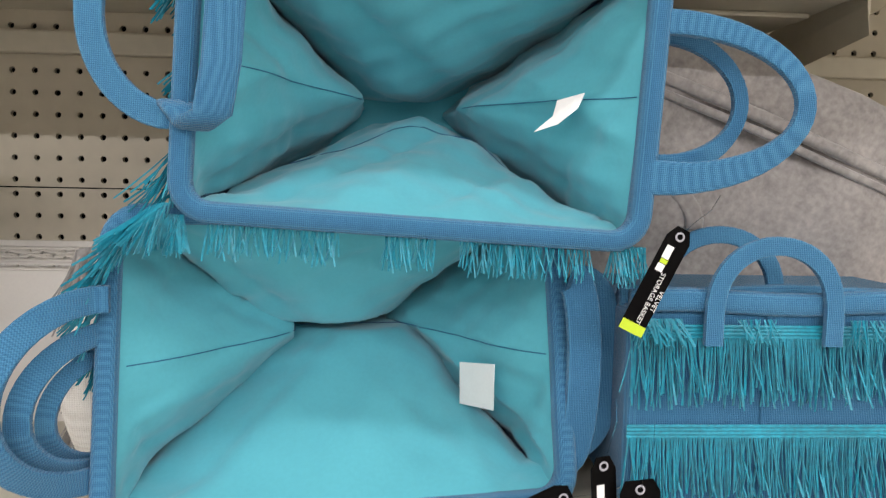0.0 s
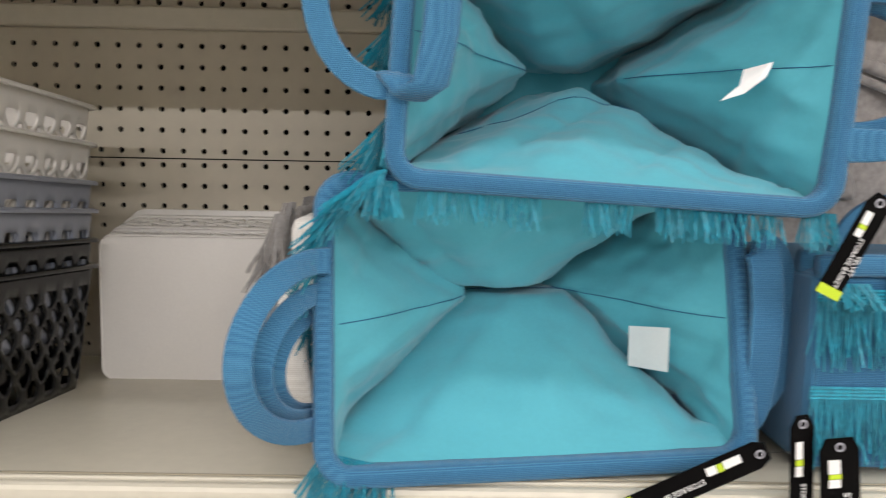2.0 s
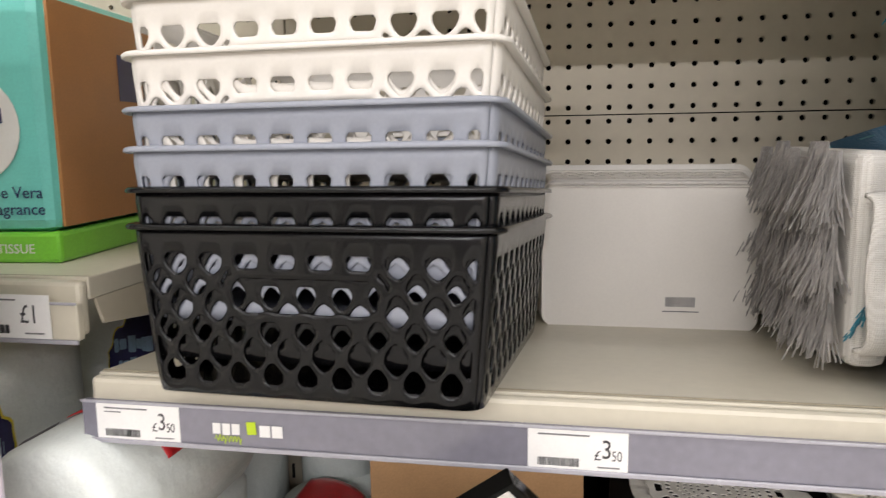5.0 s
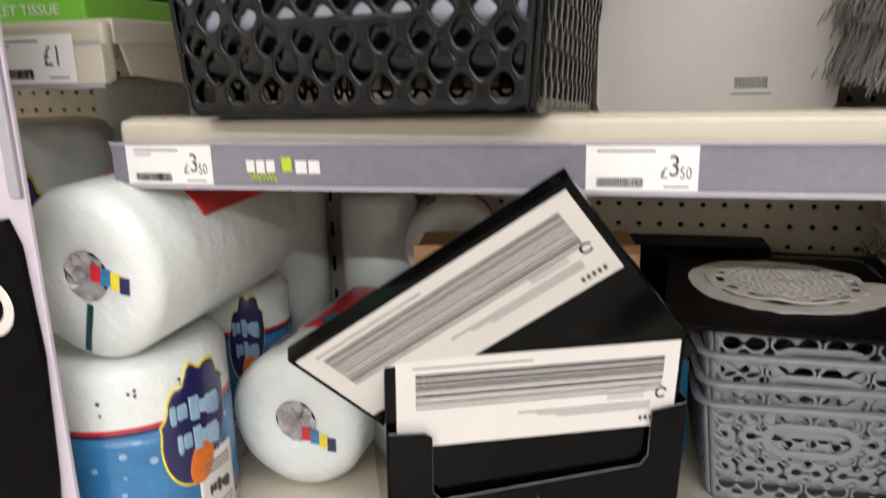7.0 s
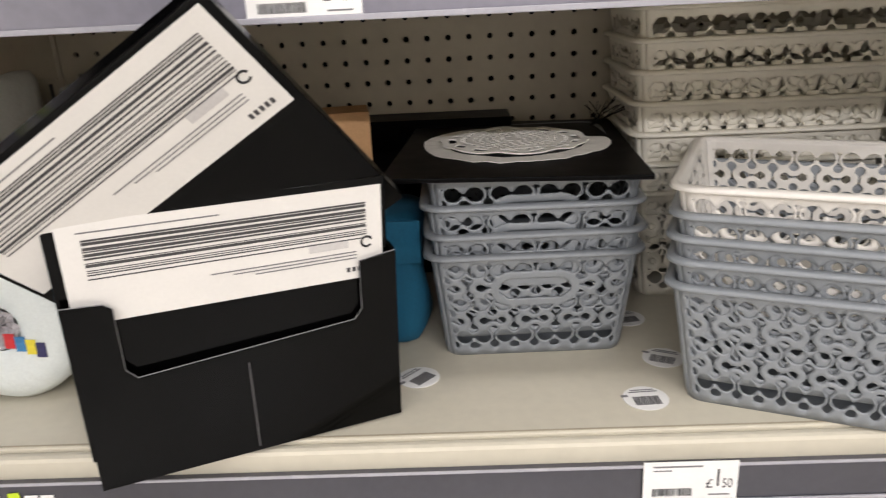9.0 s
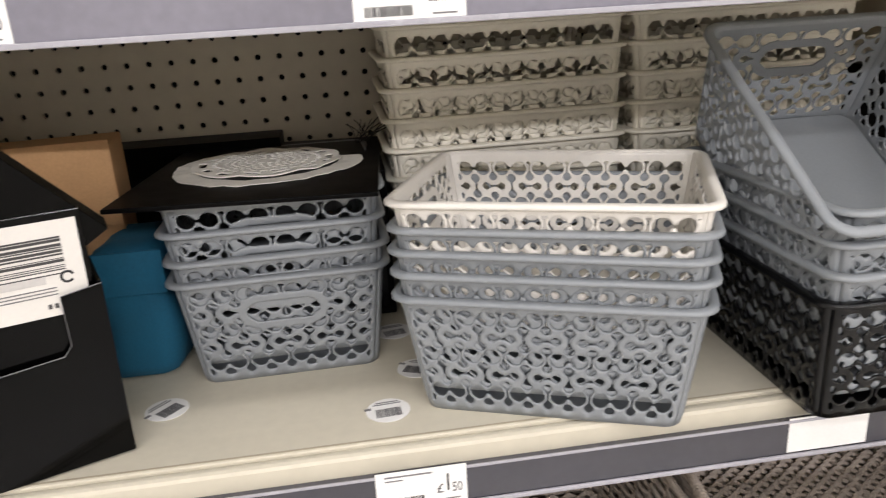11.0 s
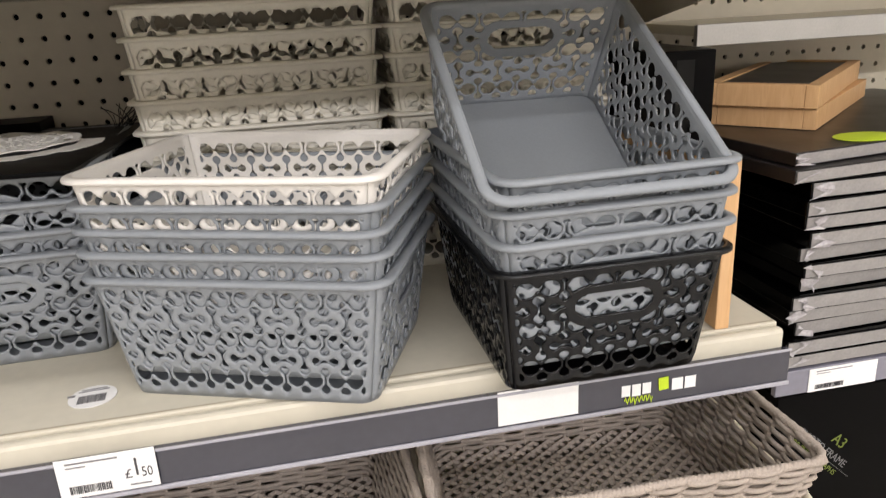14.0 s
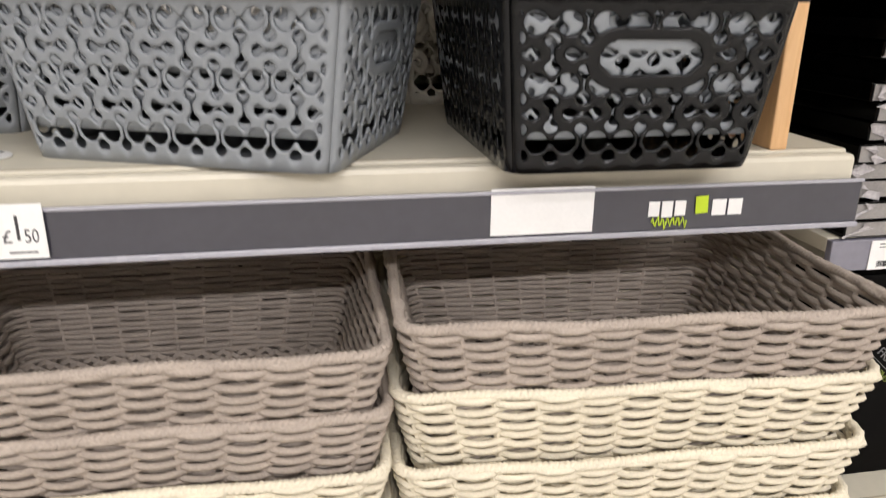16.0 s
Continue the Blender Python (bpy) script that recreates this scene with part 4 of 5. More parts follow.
# upright fringed basket
third = thing("fabric_basket", pose(0.352, 0.622, S1), "blue canvas basket standing upright with two rows of teal fringe", "fabric basket", "blue fringed baskets")
W3, H3 = 0.292, 0.150
part("canvas", box_bm(0, W3, 0, 0.2, 0, H3, 0.008), CANVAS_BLUE, third, "blue woven canvas")
for y in (0.0, 0.028):
    pts = dense([Vector((0.0, y, H3 + 0.003)), Vector((W3, y, H3 + 0.003))], 0.02)
    pts = [p + Vector((0, 0, 0.0015 * math.sin(p.x * 40 + y * 90))) for p in pts]
    v, f = ribbon(pts, (0, 1, 0), 0.007, 0.0085, 10)
    raw_part("rim", v, f, CANVAS_BLUE, third, "piped canvas rim", smooth=True)
seam_pts = [Vector((0.098, -0.0006, z)) for z in (0, 0.05, 0.1, H3)]
v, f = tube_mesh(seam_pts, 0.0008, 4)
raw_part("seam", v, f, SEAM_BLUE, third)
for zb, n, s in ((0.128, 300, 21), (0.056, 300, 22)):
    for k in range(4):
        v, f = tube_mesh(dense([Vector((0, -0.002, zb + 0.0026 * k)), Vector((W3, -0.002, zb + 0.0026 * k))], 0.02), 0.0014, 5)
        raw_part("braid", v, f, FRINGE_TEAL, third, "teal braid")
    tassels(third, lambda t, zb=zb: (W3 * t, -0.003, zb), (0, -0.06, -1), 0.046, n, s, spread=0.16, radius=0.0008)
for xa, n, s in ((0.004, 50, 23), (0.072, 14, 24), (0.155, 24, 25)):
    tassels(third, lambda t, xa=xa: (xa + 0.03 * t, -0.008, 0.142), (0.1, -0.2, -1), 0.02, n, s, spread=0.6)


def arch(parent, x0, x1, y, z, top, half=0.0078):
    pts = [Vector((x0, y, z - 0.02))]
    for k in range(21):
        a = math.pi * (1 - k / 20)
        pts.append(Vector(((x0 + x1) / 2 + (x1 - x0) / 2 * math.cos(a), y, z + top * math.sin(a) ** 0.8)))
    pts.append(Vector((x1, y, z - 0.02)))
    v, f = ribbon(pts, (0, 1, 0), 0.0028, half * 0.85, 12, False, 0.3)
    return raw_part("handle", v, f, CANVAS_BLUE, parent, "blue canvas webbing handle")


arch(third, 0.056, 0.142, -0.010, H3 - 0.006, 0.050)
arch(third, 0.036, 0.128, 0.045, H3 - 0.004, 0.052)

# grey velvet basket lying behind
vel = thing("velvet_basket", pose(0.50, 0.872, S1 + 0.205, 0, 21.0, 0), "folded grey velvet storage basket leaning behind the blue baskets", "fabric basket")
bm = box_bm(-0.20, 0.20, -0.05, 0.05, -0.115, 0.168, 0.02)
bmesh.ops.subdivide_edges(bm, edges=[e for e in bm.edges if e.calc_length() > 0.05], cuts=7, use_grid_fill=True)
for v_ in bm.verts:
    v_.co.y += 0.006 * math.sin(v_.co.x * 31 + v_.co.z * 14) + 0.004 * math.sin(v_.co.x * 12 - v_.co.z * 55)
part("body", bm, VELVET, vel, smooth=True)
for z, r in ((0.100, 0.006), (0.086, 0.004)):
    v, f = ribbon(dense([Vector((-0.195, -0.052, z)), Vector((0.0, -0.058, z + 0.004)), Vector((0.195, -0.054, z))], 0.02), (0, 1, 0), r, r, 8)
    raw_part("rim", v, f, VELVET, vel, "rolled velvet rim", smooth=True)
v, f = ribbon([Vector((-0.12 + 0.1 * math.cos(radians(a)), -0.056, -0.02 + 0.04 * math.sin(radians(a)))) for a in range(0, 181, 12)], (0, 1, 0), 0.002, 0.009, 8)
raw_part("handle", v, f, VELVET, vel, smooth=True)


def swing_tag(x, y, z, w, h, turn, tilt_y, label, lines):
    """A black swing tag hung by a clear loop: hole at the top, lime foot, white lettering."""
    t = thing("swing_tag", pose(x, y, z, 0, 0, tilt_y) @ pose(0, 0, 0, 0, turn, 0), label, "swing tag", "swing tags")
    bm = bmesh.new()
    c = 0.004
    out = [(-w / 2, -h), (w / 2, -h), (w / 2, -c * 2), (w / 2 - c, 0), (-w / 2 + c, 0), (-w / 2, -c * 2)]
    vs = [bm.verts.new((a, 0, b)) for a, b in out]
    fc = bm.faces.new(vs)
    g = bmesh.ops.extrude_face_region(bm, geom=[fc])
    bmesh.ops.translate(bm, verts=[e for e in g["geom"] if isinstance(e, bmesh.types.BMVert)], vec=(0, 0.0008, 0))
    bmesh.ops.recalc_face_normals(bm, faces=bm.faces[:])
    part("card", bm, CARD_BLACK, t)
    at = Matrix.Translation((0, -0.0004, 0)) @ FACE
    bars_part("foot", [(-w / 2, w / 2, -h, -h + 0.007)], LIME, t, at)
    rg = [Vector((0.0026 * math.cos(radians(a)), -0.0006, -0.006 + 0.0026 * math.sin(radians(a)))) for a in range(0, 360, 30)]
    v, f = ribbon(rg, (0, 1, 0), 0.0004, 0.0007, 6, True)
    raw_part("eyelet", v, f, STRIP_CLEAR, t)
    bars_part("mark", [(-w * 0.3, w * 0.0, -h * 0.3, -h * 0.18), (-w * 0.3, w * 0.0, -h * 0.42, -h * 0.35)], PAPER, t, at)
    bars_part("lime_mark", [(-w * 0.28, w * 0.02, -h * 0.345, -h * 0.305)], LIME, t, at)
    for body, dx in lines:
        text_part(body, w * 0.27, at @ Matrix.Translation((dx * w, -h * 0.66, 0)) @ pose(0, 0, 0, 0, 0, -90), PAPER, t)
    v, f = tube_mesh([Vector((0, 0, -0.006)), Vector((0.004, -0.002, 0.008)), Vector((0.012, 0.004, 0.02)), Vector((0.016, 0.012, 0.032))], 0.0004, 4)
    raw_part("loop", v, f, clear, t)
    return t


swing_tag(0.374, 0.588, 1.455, 0.017, 0.076, 26, 0, "black swing tag reading VELVET STORAGE BASKET with lime foot", (("STORAGE BASKET", 0.1), ("VELVET", 0.38)))
swing_tag(0.303, 0.575, 1.283, 0.020, 0.104, 64, 0, "black swing tag reading STORAGE BASKET lying across the rim", (("STORAGE BASKET", 0.1),))
swing_tag(0.320, 0.566, 1.311, 0.017, 0.100, -4, 10, "black swing tag reading STORAGE BASKET hanging over the shelf edge", (("STORAGE BASKET", 0.05),))
swing_tag(0.342, 0.560, 1.298, 0.026, 0.080, -6, 0, "wide black swing tag with lime foot hanging over the shelf edge", (("STORAGE", 0.15),))

# grey and white fringed baskets, end on
grey_b = thing("fringed_basket", pose(-0.036, 0.668, S1), "grey and white fringed cloth basket squeezed between its neighbours", "fabric basket")
bm = box_bm(0.0, 0.032, 0.0, 0.25, 0.006, 0.178, 0.01)
part("canvas", bm, CANVAS_WHITE, grey_b, "white woven canvas")
for k in range(7):
    for zz, n in ((0.178, 105), (0.12, 95), (0.07, 80)):
        tassels(grey_b, lambda t, k=k, zz=zz: (-0.012 + 0.004 * math.sin(9 * t + k), 0.01 + 0.036 * k + 0.03 * t, zz + 0.008 * math.sin(k * 2.1)), (-0.16, -0.12, -1), 0.058, n, 31 + k + int(zz * 1000), FRINGE_GREY, spread=0.17, radius=0.0007, curl=0.2)
v, f = ribbon([Vector((0.012 + 0.004 * math.sin(a * 0.05), -0.012 - 0.028 * math.sin(radians(a)), 0.085 - 0.06 * math.cos(radians(a)))) for a in range(0, 181, 9)], (1, 0, 0), 0.013, 0.003, 8)
raw_part("handle", v, f, CANVAS_WHITE, grey_b, "ribbed white webbing handle", smooth=True)


# ---- display tray and boxed frames ----
def axes_pose(origin, x_dir, y_dir):
    x = Vector(x_dir).normalized()
    z = x.cross(Vector(y_dir)).normalized()
    y = z.cross(x)
    return Matrix(((x.x, y.x, z.x, origin[0]), (x.y, y.y, z.y, origin[1]), (x.z, y.z, z.z, origin[2]), (0, 0, 0, 1)))


tray = thing("display_tray", pose(-0.417, 0.537, 0.880) @ pose(0, 0, 0, 0, 0, 24.0) @ pose(0, 0, 0, 5.5, 0, 0), "glossy black card display tray tipped over the shelf edge", "display tray")
TW, TD, TH = 0.229, 0.17, 0.148
bm = bmesh.new()
prof = [(0, 0), (TW, 0), (TW, TH), (TW - 0.028, TH - 0.004), (TW - 0.028, TH - 0.044), (TW - 0.034, TH - 0.052), (0.038, TH - 0.062), (0.031, TH - 0.054), (0.031, TH - 0.006), (0.026, TH - 0.002), (0, TH)]
vs = [bm.verts.new((x, 0, z)) for x, z in prof]
fc = bm.faces.new(vs)
g = bmesh.ops.extrude_face_region(bm, geom=[fc])
bmesh.ops.translate(bm, verts=[e for e in g["geom"] if isinstance(e, bmesh.types.BMVert)], vec=(0, 0.003, 0))
bmesh.ops.recalc_face_normals(bm, faces=bm.faces[:])
part("front_panel", bm, GLOSS_BLACK, tray)
edge = [Vector((x, 0.0015, z + 0.0004)) for x, z in prof[2:]]
v, f = tube_mesh(dense(edge, 0.03), 0.0005, 4)
raw_part("cut_edge", v, f, INK_GREY, tray, "pale raw card edge")
box("side_panel", 0, 0.003, 0.003, TD, 0, TH - 0.003, GLOSS_BLACK, tray)
box("side_panel", TW - 0.003, TW, 0.003, TD, 0, TH + 0.002, GLOSS_BLACK, tray)
box("back_panel", 0.003, TW - 0.003, TD - 0.003, TD, 0, TH, CARD_BLACK, tray)
box("base", 0.003, TW - 0.003, 0.003, TD - 0.003, 0, 0.003, CARD_BLACK, tray)
box("fold_line", 0.112, 0.1135, -0.0005, 0.0002, 0.004, 0.08, INK_SOFT, tray)


def boxed_frame(m, w, h, lw, lh, lx, ly, seed, label):
    """A flat black carton; the drawing plane is its face, top left corner at the origin, y up."""
    b = thing("boxed_frame", m, label, "boxed frame", "boxed frames")
    part("carton", box_bm(0, w, -h, 0, -0.014, 0, 0.0012), GLOSS_BLACK, b)
    at = Matrix.Translation((lx, -ly, 0.0003))
    bars_part("label_panel", [(0, lw, -lh, 0)], CARD_WHITE, b, at, 0.0005)
    at = at @ Matrix.Translation((0, 0, 0.0006))
    rng = random.Random(seed)
    y, stripes = -0.012, []
    while y > -lh * 0.55:
        t = rng.choice((0.0005, 0.0008, 0.0012, 0.002))
        stripes.append((0.014, lw - 0.012, y - t, y))
        y -= t + rng.choice((0.0006, 0.001, 0.0016, 0.0022))
    for stripe in stripes:
        bars_part("barcode_stripe", [stripe], INK_SOFT, b, at)
    for x0, x1, y0, y1 in [(0.012, 0.1, -0.0075, -0.0066)] + [(lw * (0.42 + 0.07 * k), lw - 0.02, -lh * (0.69 + 0.035 * k) - 0.0008, -lh * (0.69 + 0.035 * k)) for k in range(3)]:
        bars_part("small_print", [(x0, x1, y0, y1)], INK_GREY, b, at)
    bars_part("address_box", [(lw - 0.055, lw - 0.026, -lh * 0.64, -lh * 0.56)], INK_PALE, b, at)
    bars_part("maker_mark", [(lw - 0.028 + 0.0042 * k, lw - 0.0255 + 0.0042 * k, -lh * 0.915, -lh * 0.865) for k in range(5)], INK_SOFT, b, at)
    rg = [Vector((lw - 0.012 + 0.004 * math.cos(radians(a)), -lh * 0.6 + 0.004 * math.sin(radians(a)), 0.0002)) for a in range(20, 340, 20)]
    v, f = ribbon(rg, (0, 0, 1), 0.0003, 0.0009, 6)
    raw_part("recycling_mark", v, f, INK, b).matrix_basis = at
    return b


# turned box, resting across the tray
ux, uv = Vector((0.182, 0.016, 0.121)), Vector((0.036, 0.05, -0.063))
top_left = Vector((-0.471, 0.495, 1.092))
boxed_frame(axes_pose(top_left, ux, -uv), 0.224, 0.215, 0.214, 0.084, 0.004, 0.004, 51, "black boxed frame with white barcode panel, leaning askew in the tray")
bx_ = Vector((0.206, 0.089, -0.003))
boxed_frame(axes_pose((-0.413, 0.526, 1.089), bx_, Vector((0.02, -0.10, 1))), 0.226, 0.19, 0.214, 0.072, 0.008, 0.006, 52, "black boxed frame with a white barcode panel, upright in the tray")

carton = thing("brown_carton", pose(-0.358, 0.845, S2, 0, 0, 8), "plain brown cardboard carton behind the display tray", "carton")
box("body", -0.115, 0.115, -0.045, 0.045, 0, 0.218, CARD_BROWN, carton, 0.002)
box("flap", -0.115, 0.115, -0.047, -0.0452, 0.14, 0.224, CARD_BROWN, carton, 0.0006)
bag = thing("fabric_pouch", pose(-0.225, 0.80, S2), "teal felt pouch standing behind the display tray", "pouch")
bm = box_bm(-0.035, 0.035, -0.05, 0.05, 0, 0.135, 0.016)
bmesh.ops.subdivide_edges(bm, edges=[e for e in bm.edges if e.calc_length() > 0.03], cuts=4, use_grid_fill=True)
for v_ in bm.verts:
    v_.co.x += 0.004 * math.sin(v_.co.z * 60 + v_.co.y * 40)
part("body", bm, TEAL_FELT, bag, smooth=True)
box("flap", -0.034, 0.034, -0.054, -0.0505, 0.09, 0.132, TEAL_FELT, bag, 0.001)

# black card with a round lace doily on the small grey stack
card = thing("doily_card", pose(-0.096, 0.838, S2 + 0.1815, -1.0, 0.4, -4), "black card with a round window and a torn white lace doily", "doily pack")
box("card", -0.113, 0.113, -0.150, 0.150, -0.004, 0, CARD_BLACK, card, 0.0008)
rng = random.Random(9)


def crochet(u, v):
    """Solid where positive: a round with a scalloped edge and rings of small openings."""
    x, y = (u - 0.5) * 2.1, (v - 0.5) * 2.1
    r, a = math.hypot(x, y), math.atan2(y, x)
    g = 0.95 + 0.03 * abs(math.cos(8 * a)) - r
    for ring, n, half, part_of in ((0.16, 8, 0.03, 0.3), (0.27, 16, 0.022, 0.32), (0.36, 22, 0.022, 0.32), (0.45, 28, 0.024, 0.32), (0.54, 32, 0.022, 0.32), (0.68, 34, 0.035, 0.36), (0.82, 14, 0.05, 0.3)):
        k = a * n / (2 * math.pi) + 0.37 * n
        side = (abs(k - math.floor(k) - 0.5) - part_of) * 2 * math.pi / n * r
        g = min(g, max(abs(r - ring) - half, side))
    return g


vv, ff = march(96, 96, crochet)
v, f = shell(vv, ff, lambda p, q, deep: Vector(((p - 0.5) * 0.160, (q - 0.5) * 0.160, 0.0052 - deep + 0.0012 * math.sin(p * 19) * math.sin(q * 15))), 0.0012)
raw_part("doily", v, f, LACE, card, "white crocheted lace doily")["kind"] = "stuff"
bm_pts = []
for k in range(48):
    a = radians(7.5 * k)
    r = 0.0945 + 0.0025 * math.sin(3 * a + 1) + rng.uniform(-0.0012, 0.0012) - (0.022 if 20 < 7.5 * k < 75 else 0.0)
    bm_pts.append(Vector((r * math.cos(a), r * math.sin(a), 0.0008 + 0.0012 * rng.random())))
inner = [Vector((p.x * 0.74, p.y * 0.74, 0.0006 + 0.0010 * rng.random())) for p in bm_pts]
v = inner + bm_pts + [p - Vector((0, 0, 0.0006)) for p in bm_pts]
f = [(k, 48 + k, 48 + (k + 1) % 48, (k + 1) % 48) for k in range(48)] + [(48 + k, 96 + k, 96 + (k + 1) % 48, 48 + (k + 1) % 48) for k in range(48)]
raw_part("torn_tissue", v, f, LACE, card, "crumpled white tissue")["kind"] = "stuff"
v, f = fringe_mesh(lambda t: (0.085 + 0.015 * t, 0.09 + 0.02 * t, 0.002), (0.4, 0.1, 0.8), 0.03, 18, 77, spread=0.7, radius=0.0006, curl=0.5)
raw_part("loose_thread", v, f, INK, card)

for m, sz, lab_ in ((pose(0.012, 0.93, S2), (0.011, 0.08, 0.165), "black boxed item standing between two basket stacks"), (pose(0.602, 0.89, S2), (0.036, 0.11, 0.235), "tall black box standing against the pegboard"), (pose(-0.19, 0.985, S2), (0.10, 0.03, 0.19), "black flat box standing against the pegboard")):
    bb = thing("black_box", m, lab_, "box", "black boxes")
    box("carton", -sz[0], sz[0], -sz[1], sz[1], 0, sz[2], CARD_BLACK, bb, 0.002)
    box("tape", -sz[0] * 0.3, sz[0] * 0.3, -sz[1] - 0.0006, -sz[1] - 0.0001, 0.01, sz[2] - 0.01, GLOSS_BLACK, bb)


def sticker(x, y, z, turn, seed):
    s = thing("sticker", pose(x, y, z, 0, 0, turn), "round white paper barcode sticker stuck on the shelf", "sticker", "shelf stickers")
    bm = bmesh.new()
    bmesh.ops.create_cone(bm, cap_ends=True, segments=28, radius1=0.019, radius2=0.019, depth=0.0006)
    part("disc", bm, PAPER, s)
    bars_part("barcode", barcode(0.022, 0.013, seed), INK_GREY, s, pose(-0.011, -0.011, 0.0004))
    bars_part("print", [(-0.012, 0.012, 0.009, 0.0102), (-0.01, 0.01, 0.012, 0.0132), (-0.02, -0.014, 0.003, 0.006)], INK_GREY, s, pose(0, 0, 0.0004))
    return s


sticker(-0.003, 0.642, S2 + 0.0008, 4, 61)
sticker(0.030, 0.712, S2 + 0.0008, -25, 62)
sticker(-0.196, 0.690, S2 + 0.0008, 50, 63)
sticker(0.015, 0.80, S2 + 0.0008, 10, 64)


# ---- woven baskets ----
def wicker(material, L, W, H):
    """A woven rope basket: weavers passing in and out of the stakes, rope rim, woven base."""
    b = thing("woven_basket", Matrix(), "", "")
    pitch, stake = 0.0047, 0.028
    chunks = []
    count = 2 * round((L + W) * 0.94 / stake)
    rng = random.Random(12)
    for j in range(int(H / pitch)):
        z = 0.006 + j * pitch
        k = z / H
        hx, hy = L / 2 * (0.84 + 0.16 * k), W / 2 * (0.79 + 0.21 * k)
        loop = dense([Vector((x, y, z)) for x, y in rounded_rect(hx, hy, 0.016, 2)], stake / 5, True)
        n = len(loop)
        whole = sum((loop[(i + 1) % n] - loop[i]).length for i in range(n))
        run, pts, lift = 0.0, [], rng.uniform(0, 6.28)
        for i, p in enumerate(loop):
            d = (loop[(i + 1) % n] - loop[i - 1]).normalized()
            out = Vector((d.y, -d.x, 0))
            turn = math.pi * count * run / whole + math.pi * (j % 2)
            wave = math.sin(turn)
            pts.append(p + out * (0.0030 * math.copysign(abs(wave) ** 0.7, wave) + rng.uniform(-0.0004, 0.0004)) + Vector((0, 0, 0.0009 * math.sin(0.21 * i + lift) - 0.0007 * wave)))
            run += (loop[(i + 1) % n] - p).length
        chunks.append(tube_mesh(pts, 0.0029, 5, True, (0.0023, 0.0030)))
    v, f = merge(chunks)
    raw_part("weave", v, f, material, b, "twisted paper rope weave", smooth=True)["kind"] = "stuff"
    chunks = []
    edge = dense([Vector((a, c, 0)) for a, c in rounded_rect(L / 2, W / 2, 0.016, 2)], 0.002, True)
    for x, y in [(edge[int(i * len(edge) / count)].x, edge[int(i * len(edge) / count)].y) for i in range(count)]:
        chunks.append(tube_mesh([Vector((x * 0.84, y * 0.79, 0.002)), Vector((x, y, H))], 0.0020, 5))
    v, f = merge(chunks)
    raw_part("stake", v, f, material, b, "upright rope stakes")["kind"] = "stuff"
    loop = dense([Vector((x, y, H + 0.002)) for x, y in rounded_rect(L / 2, W / 2, 0.018, 4)], 0.0017, True)
    for ph in (0.0, math.pi):
        pts, n = [], len(loop)
        for i, p in enumerate(loop):
            d = (loop[(i + 1) % n] - loop[i - 1]).normalized()
            out = Vector((d.y, -d.x, 0))
            a = i * 1.35 + ph
            pts.append(p + out * (0.0015 * math.cos(a) + 0.0009 * math.sin(i * 0.053)) + Vector((0, 0, 0.0015 * math.sin(a) + 0.0012 * math.sin(i * 0.071))))
        v, f = tube_mesh(pts, 0.0029, 6, True)
        raw_part("rope_rim", v, f, material, b, "twisted rope rim", smooth=True)
    chunks = []
    for k in range(int(L * 0.84 / 0.0235)):
        x = -L * 0.42 + k * 0.0235
        chunks.append(tube_mesh([Vector((x, y, 0.003)) for y in (-W * 0.42, W * 0.42)], 0.003, 5))
    for k in range(int(W * 0.84 / 0.0075)):
        y = -W * 0.42 + k * 0.0075
        pts = [Vector((-L * 0.43 + L * 0.86 * i / 60, y, 0.004 + 0.003 * math.sin(i * math.pi / 2 * 1.0 + k * math.pi))) for i in range(61)]
        chunks.append(tube_mesh(pts, 0.0032, 4))
    v, f = merge(chunks)
    raw_part("woven_base", v, f, material, b)["kind"] = "stuff"
    return b


wg = wicker(WICKER_GREY, 0.345, 0.285, 0.118)
wc = recolour(copy_thing(wg, Matrix()), WICKER_CREAM)
right_rims = ((0.580, wc), (0.626, wc), (0.674, wc), (0.729, wc), (0.781, wg))
left_rims = ((0.580, wc), (0.632, wc), (0.680, wc), (0.722, wg), (0.768, wg))
for k, (z, proto) in enumerate(right_rims):
    c = copy_thing(proto, pose(0.442 - 0.002 * (4 - k), 0.664 + (0.003 if k < 4 else 0) + 0.002 * (k % 2), z - 0.118, 0, 0, -3.8 + 0.5 * (k % 3)))
    tagged(c, ("grey" if proto is wg else "cream") + " woven paper rope basket in a stack", "woven basket", "woven baskets, first stack")
for k, (z, proto) in enumerate(left_rims):
    c = copy_thing(proto, pose(0.083, 0.676 + 0.003 * (k % 2), z - 0.118, 0, 0, -1.0 - 0.6 * (k % 3)))
    tagged(c, ("grey" if proto is wg else "cream") + " woven paper rope basket in a stack", "woven basket", "woven baskets, second stack")
drop_protos({1: wg, 2: wc})
dark = thing("patterned_bag", pose(-0.22, 0.70, S3), "dark patterned bag with a gold trim beside the woven baskets", "bag")
part("body", box_bm(-0.11, 0.11, -0.1, 0.1, 0, 0.29, 0.02), CARD_BLACK, dark)
for k in range(5):
    box("gold_band", -0.11, 0.11, -0.1012, -0.1002, 0.04 + 0.05 * k, 0.05 + 0.05 * k, PACK_YELLOW, dark)


# ---- kitchen rolls and packs ----
PACK_TEAL = mat("pack_teal", srgb(40, 120, 140), 0.3, vary=0.3, coat=0.4)
PACK_ORANGE = mat("pack_orange", srgb(228, 120, 40), 0.35, vary=0.3, coat=0.3)
PRINT_ICE = mat("print_ice", srgb(150, 182, 206), 0.35, vary=0.25, scale=60, coat=0.3)


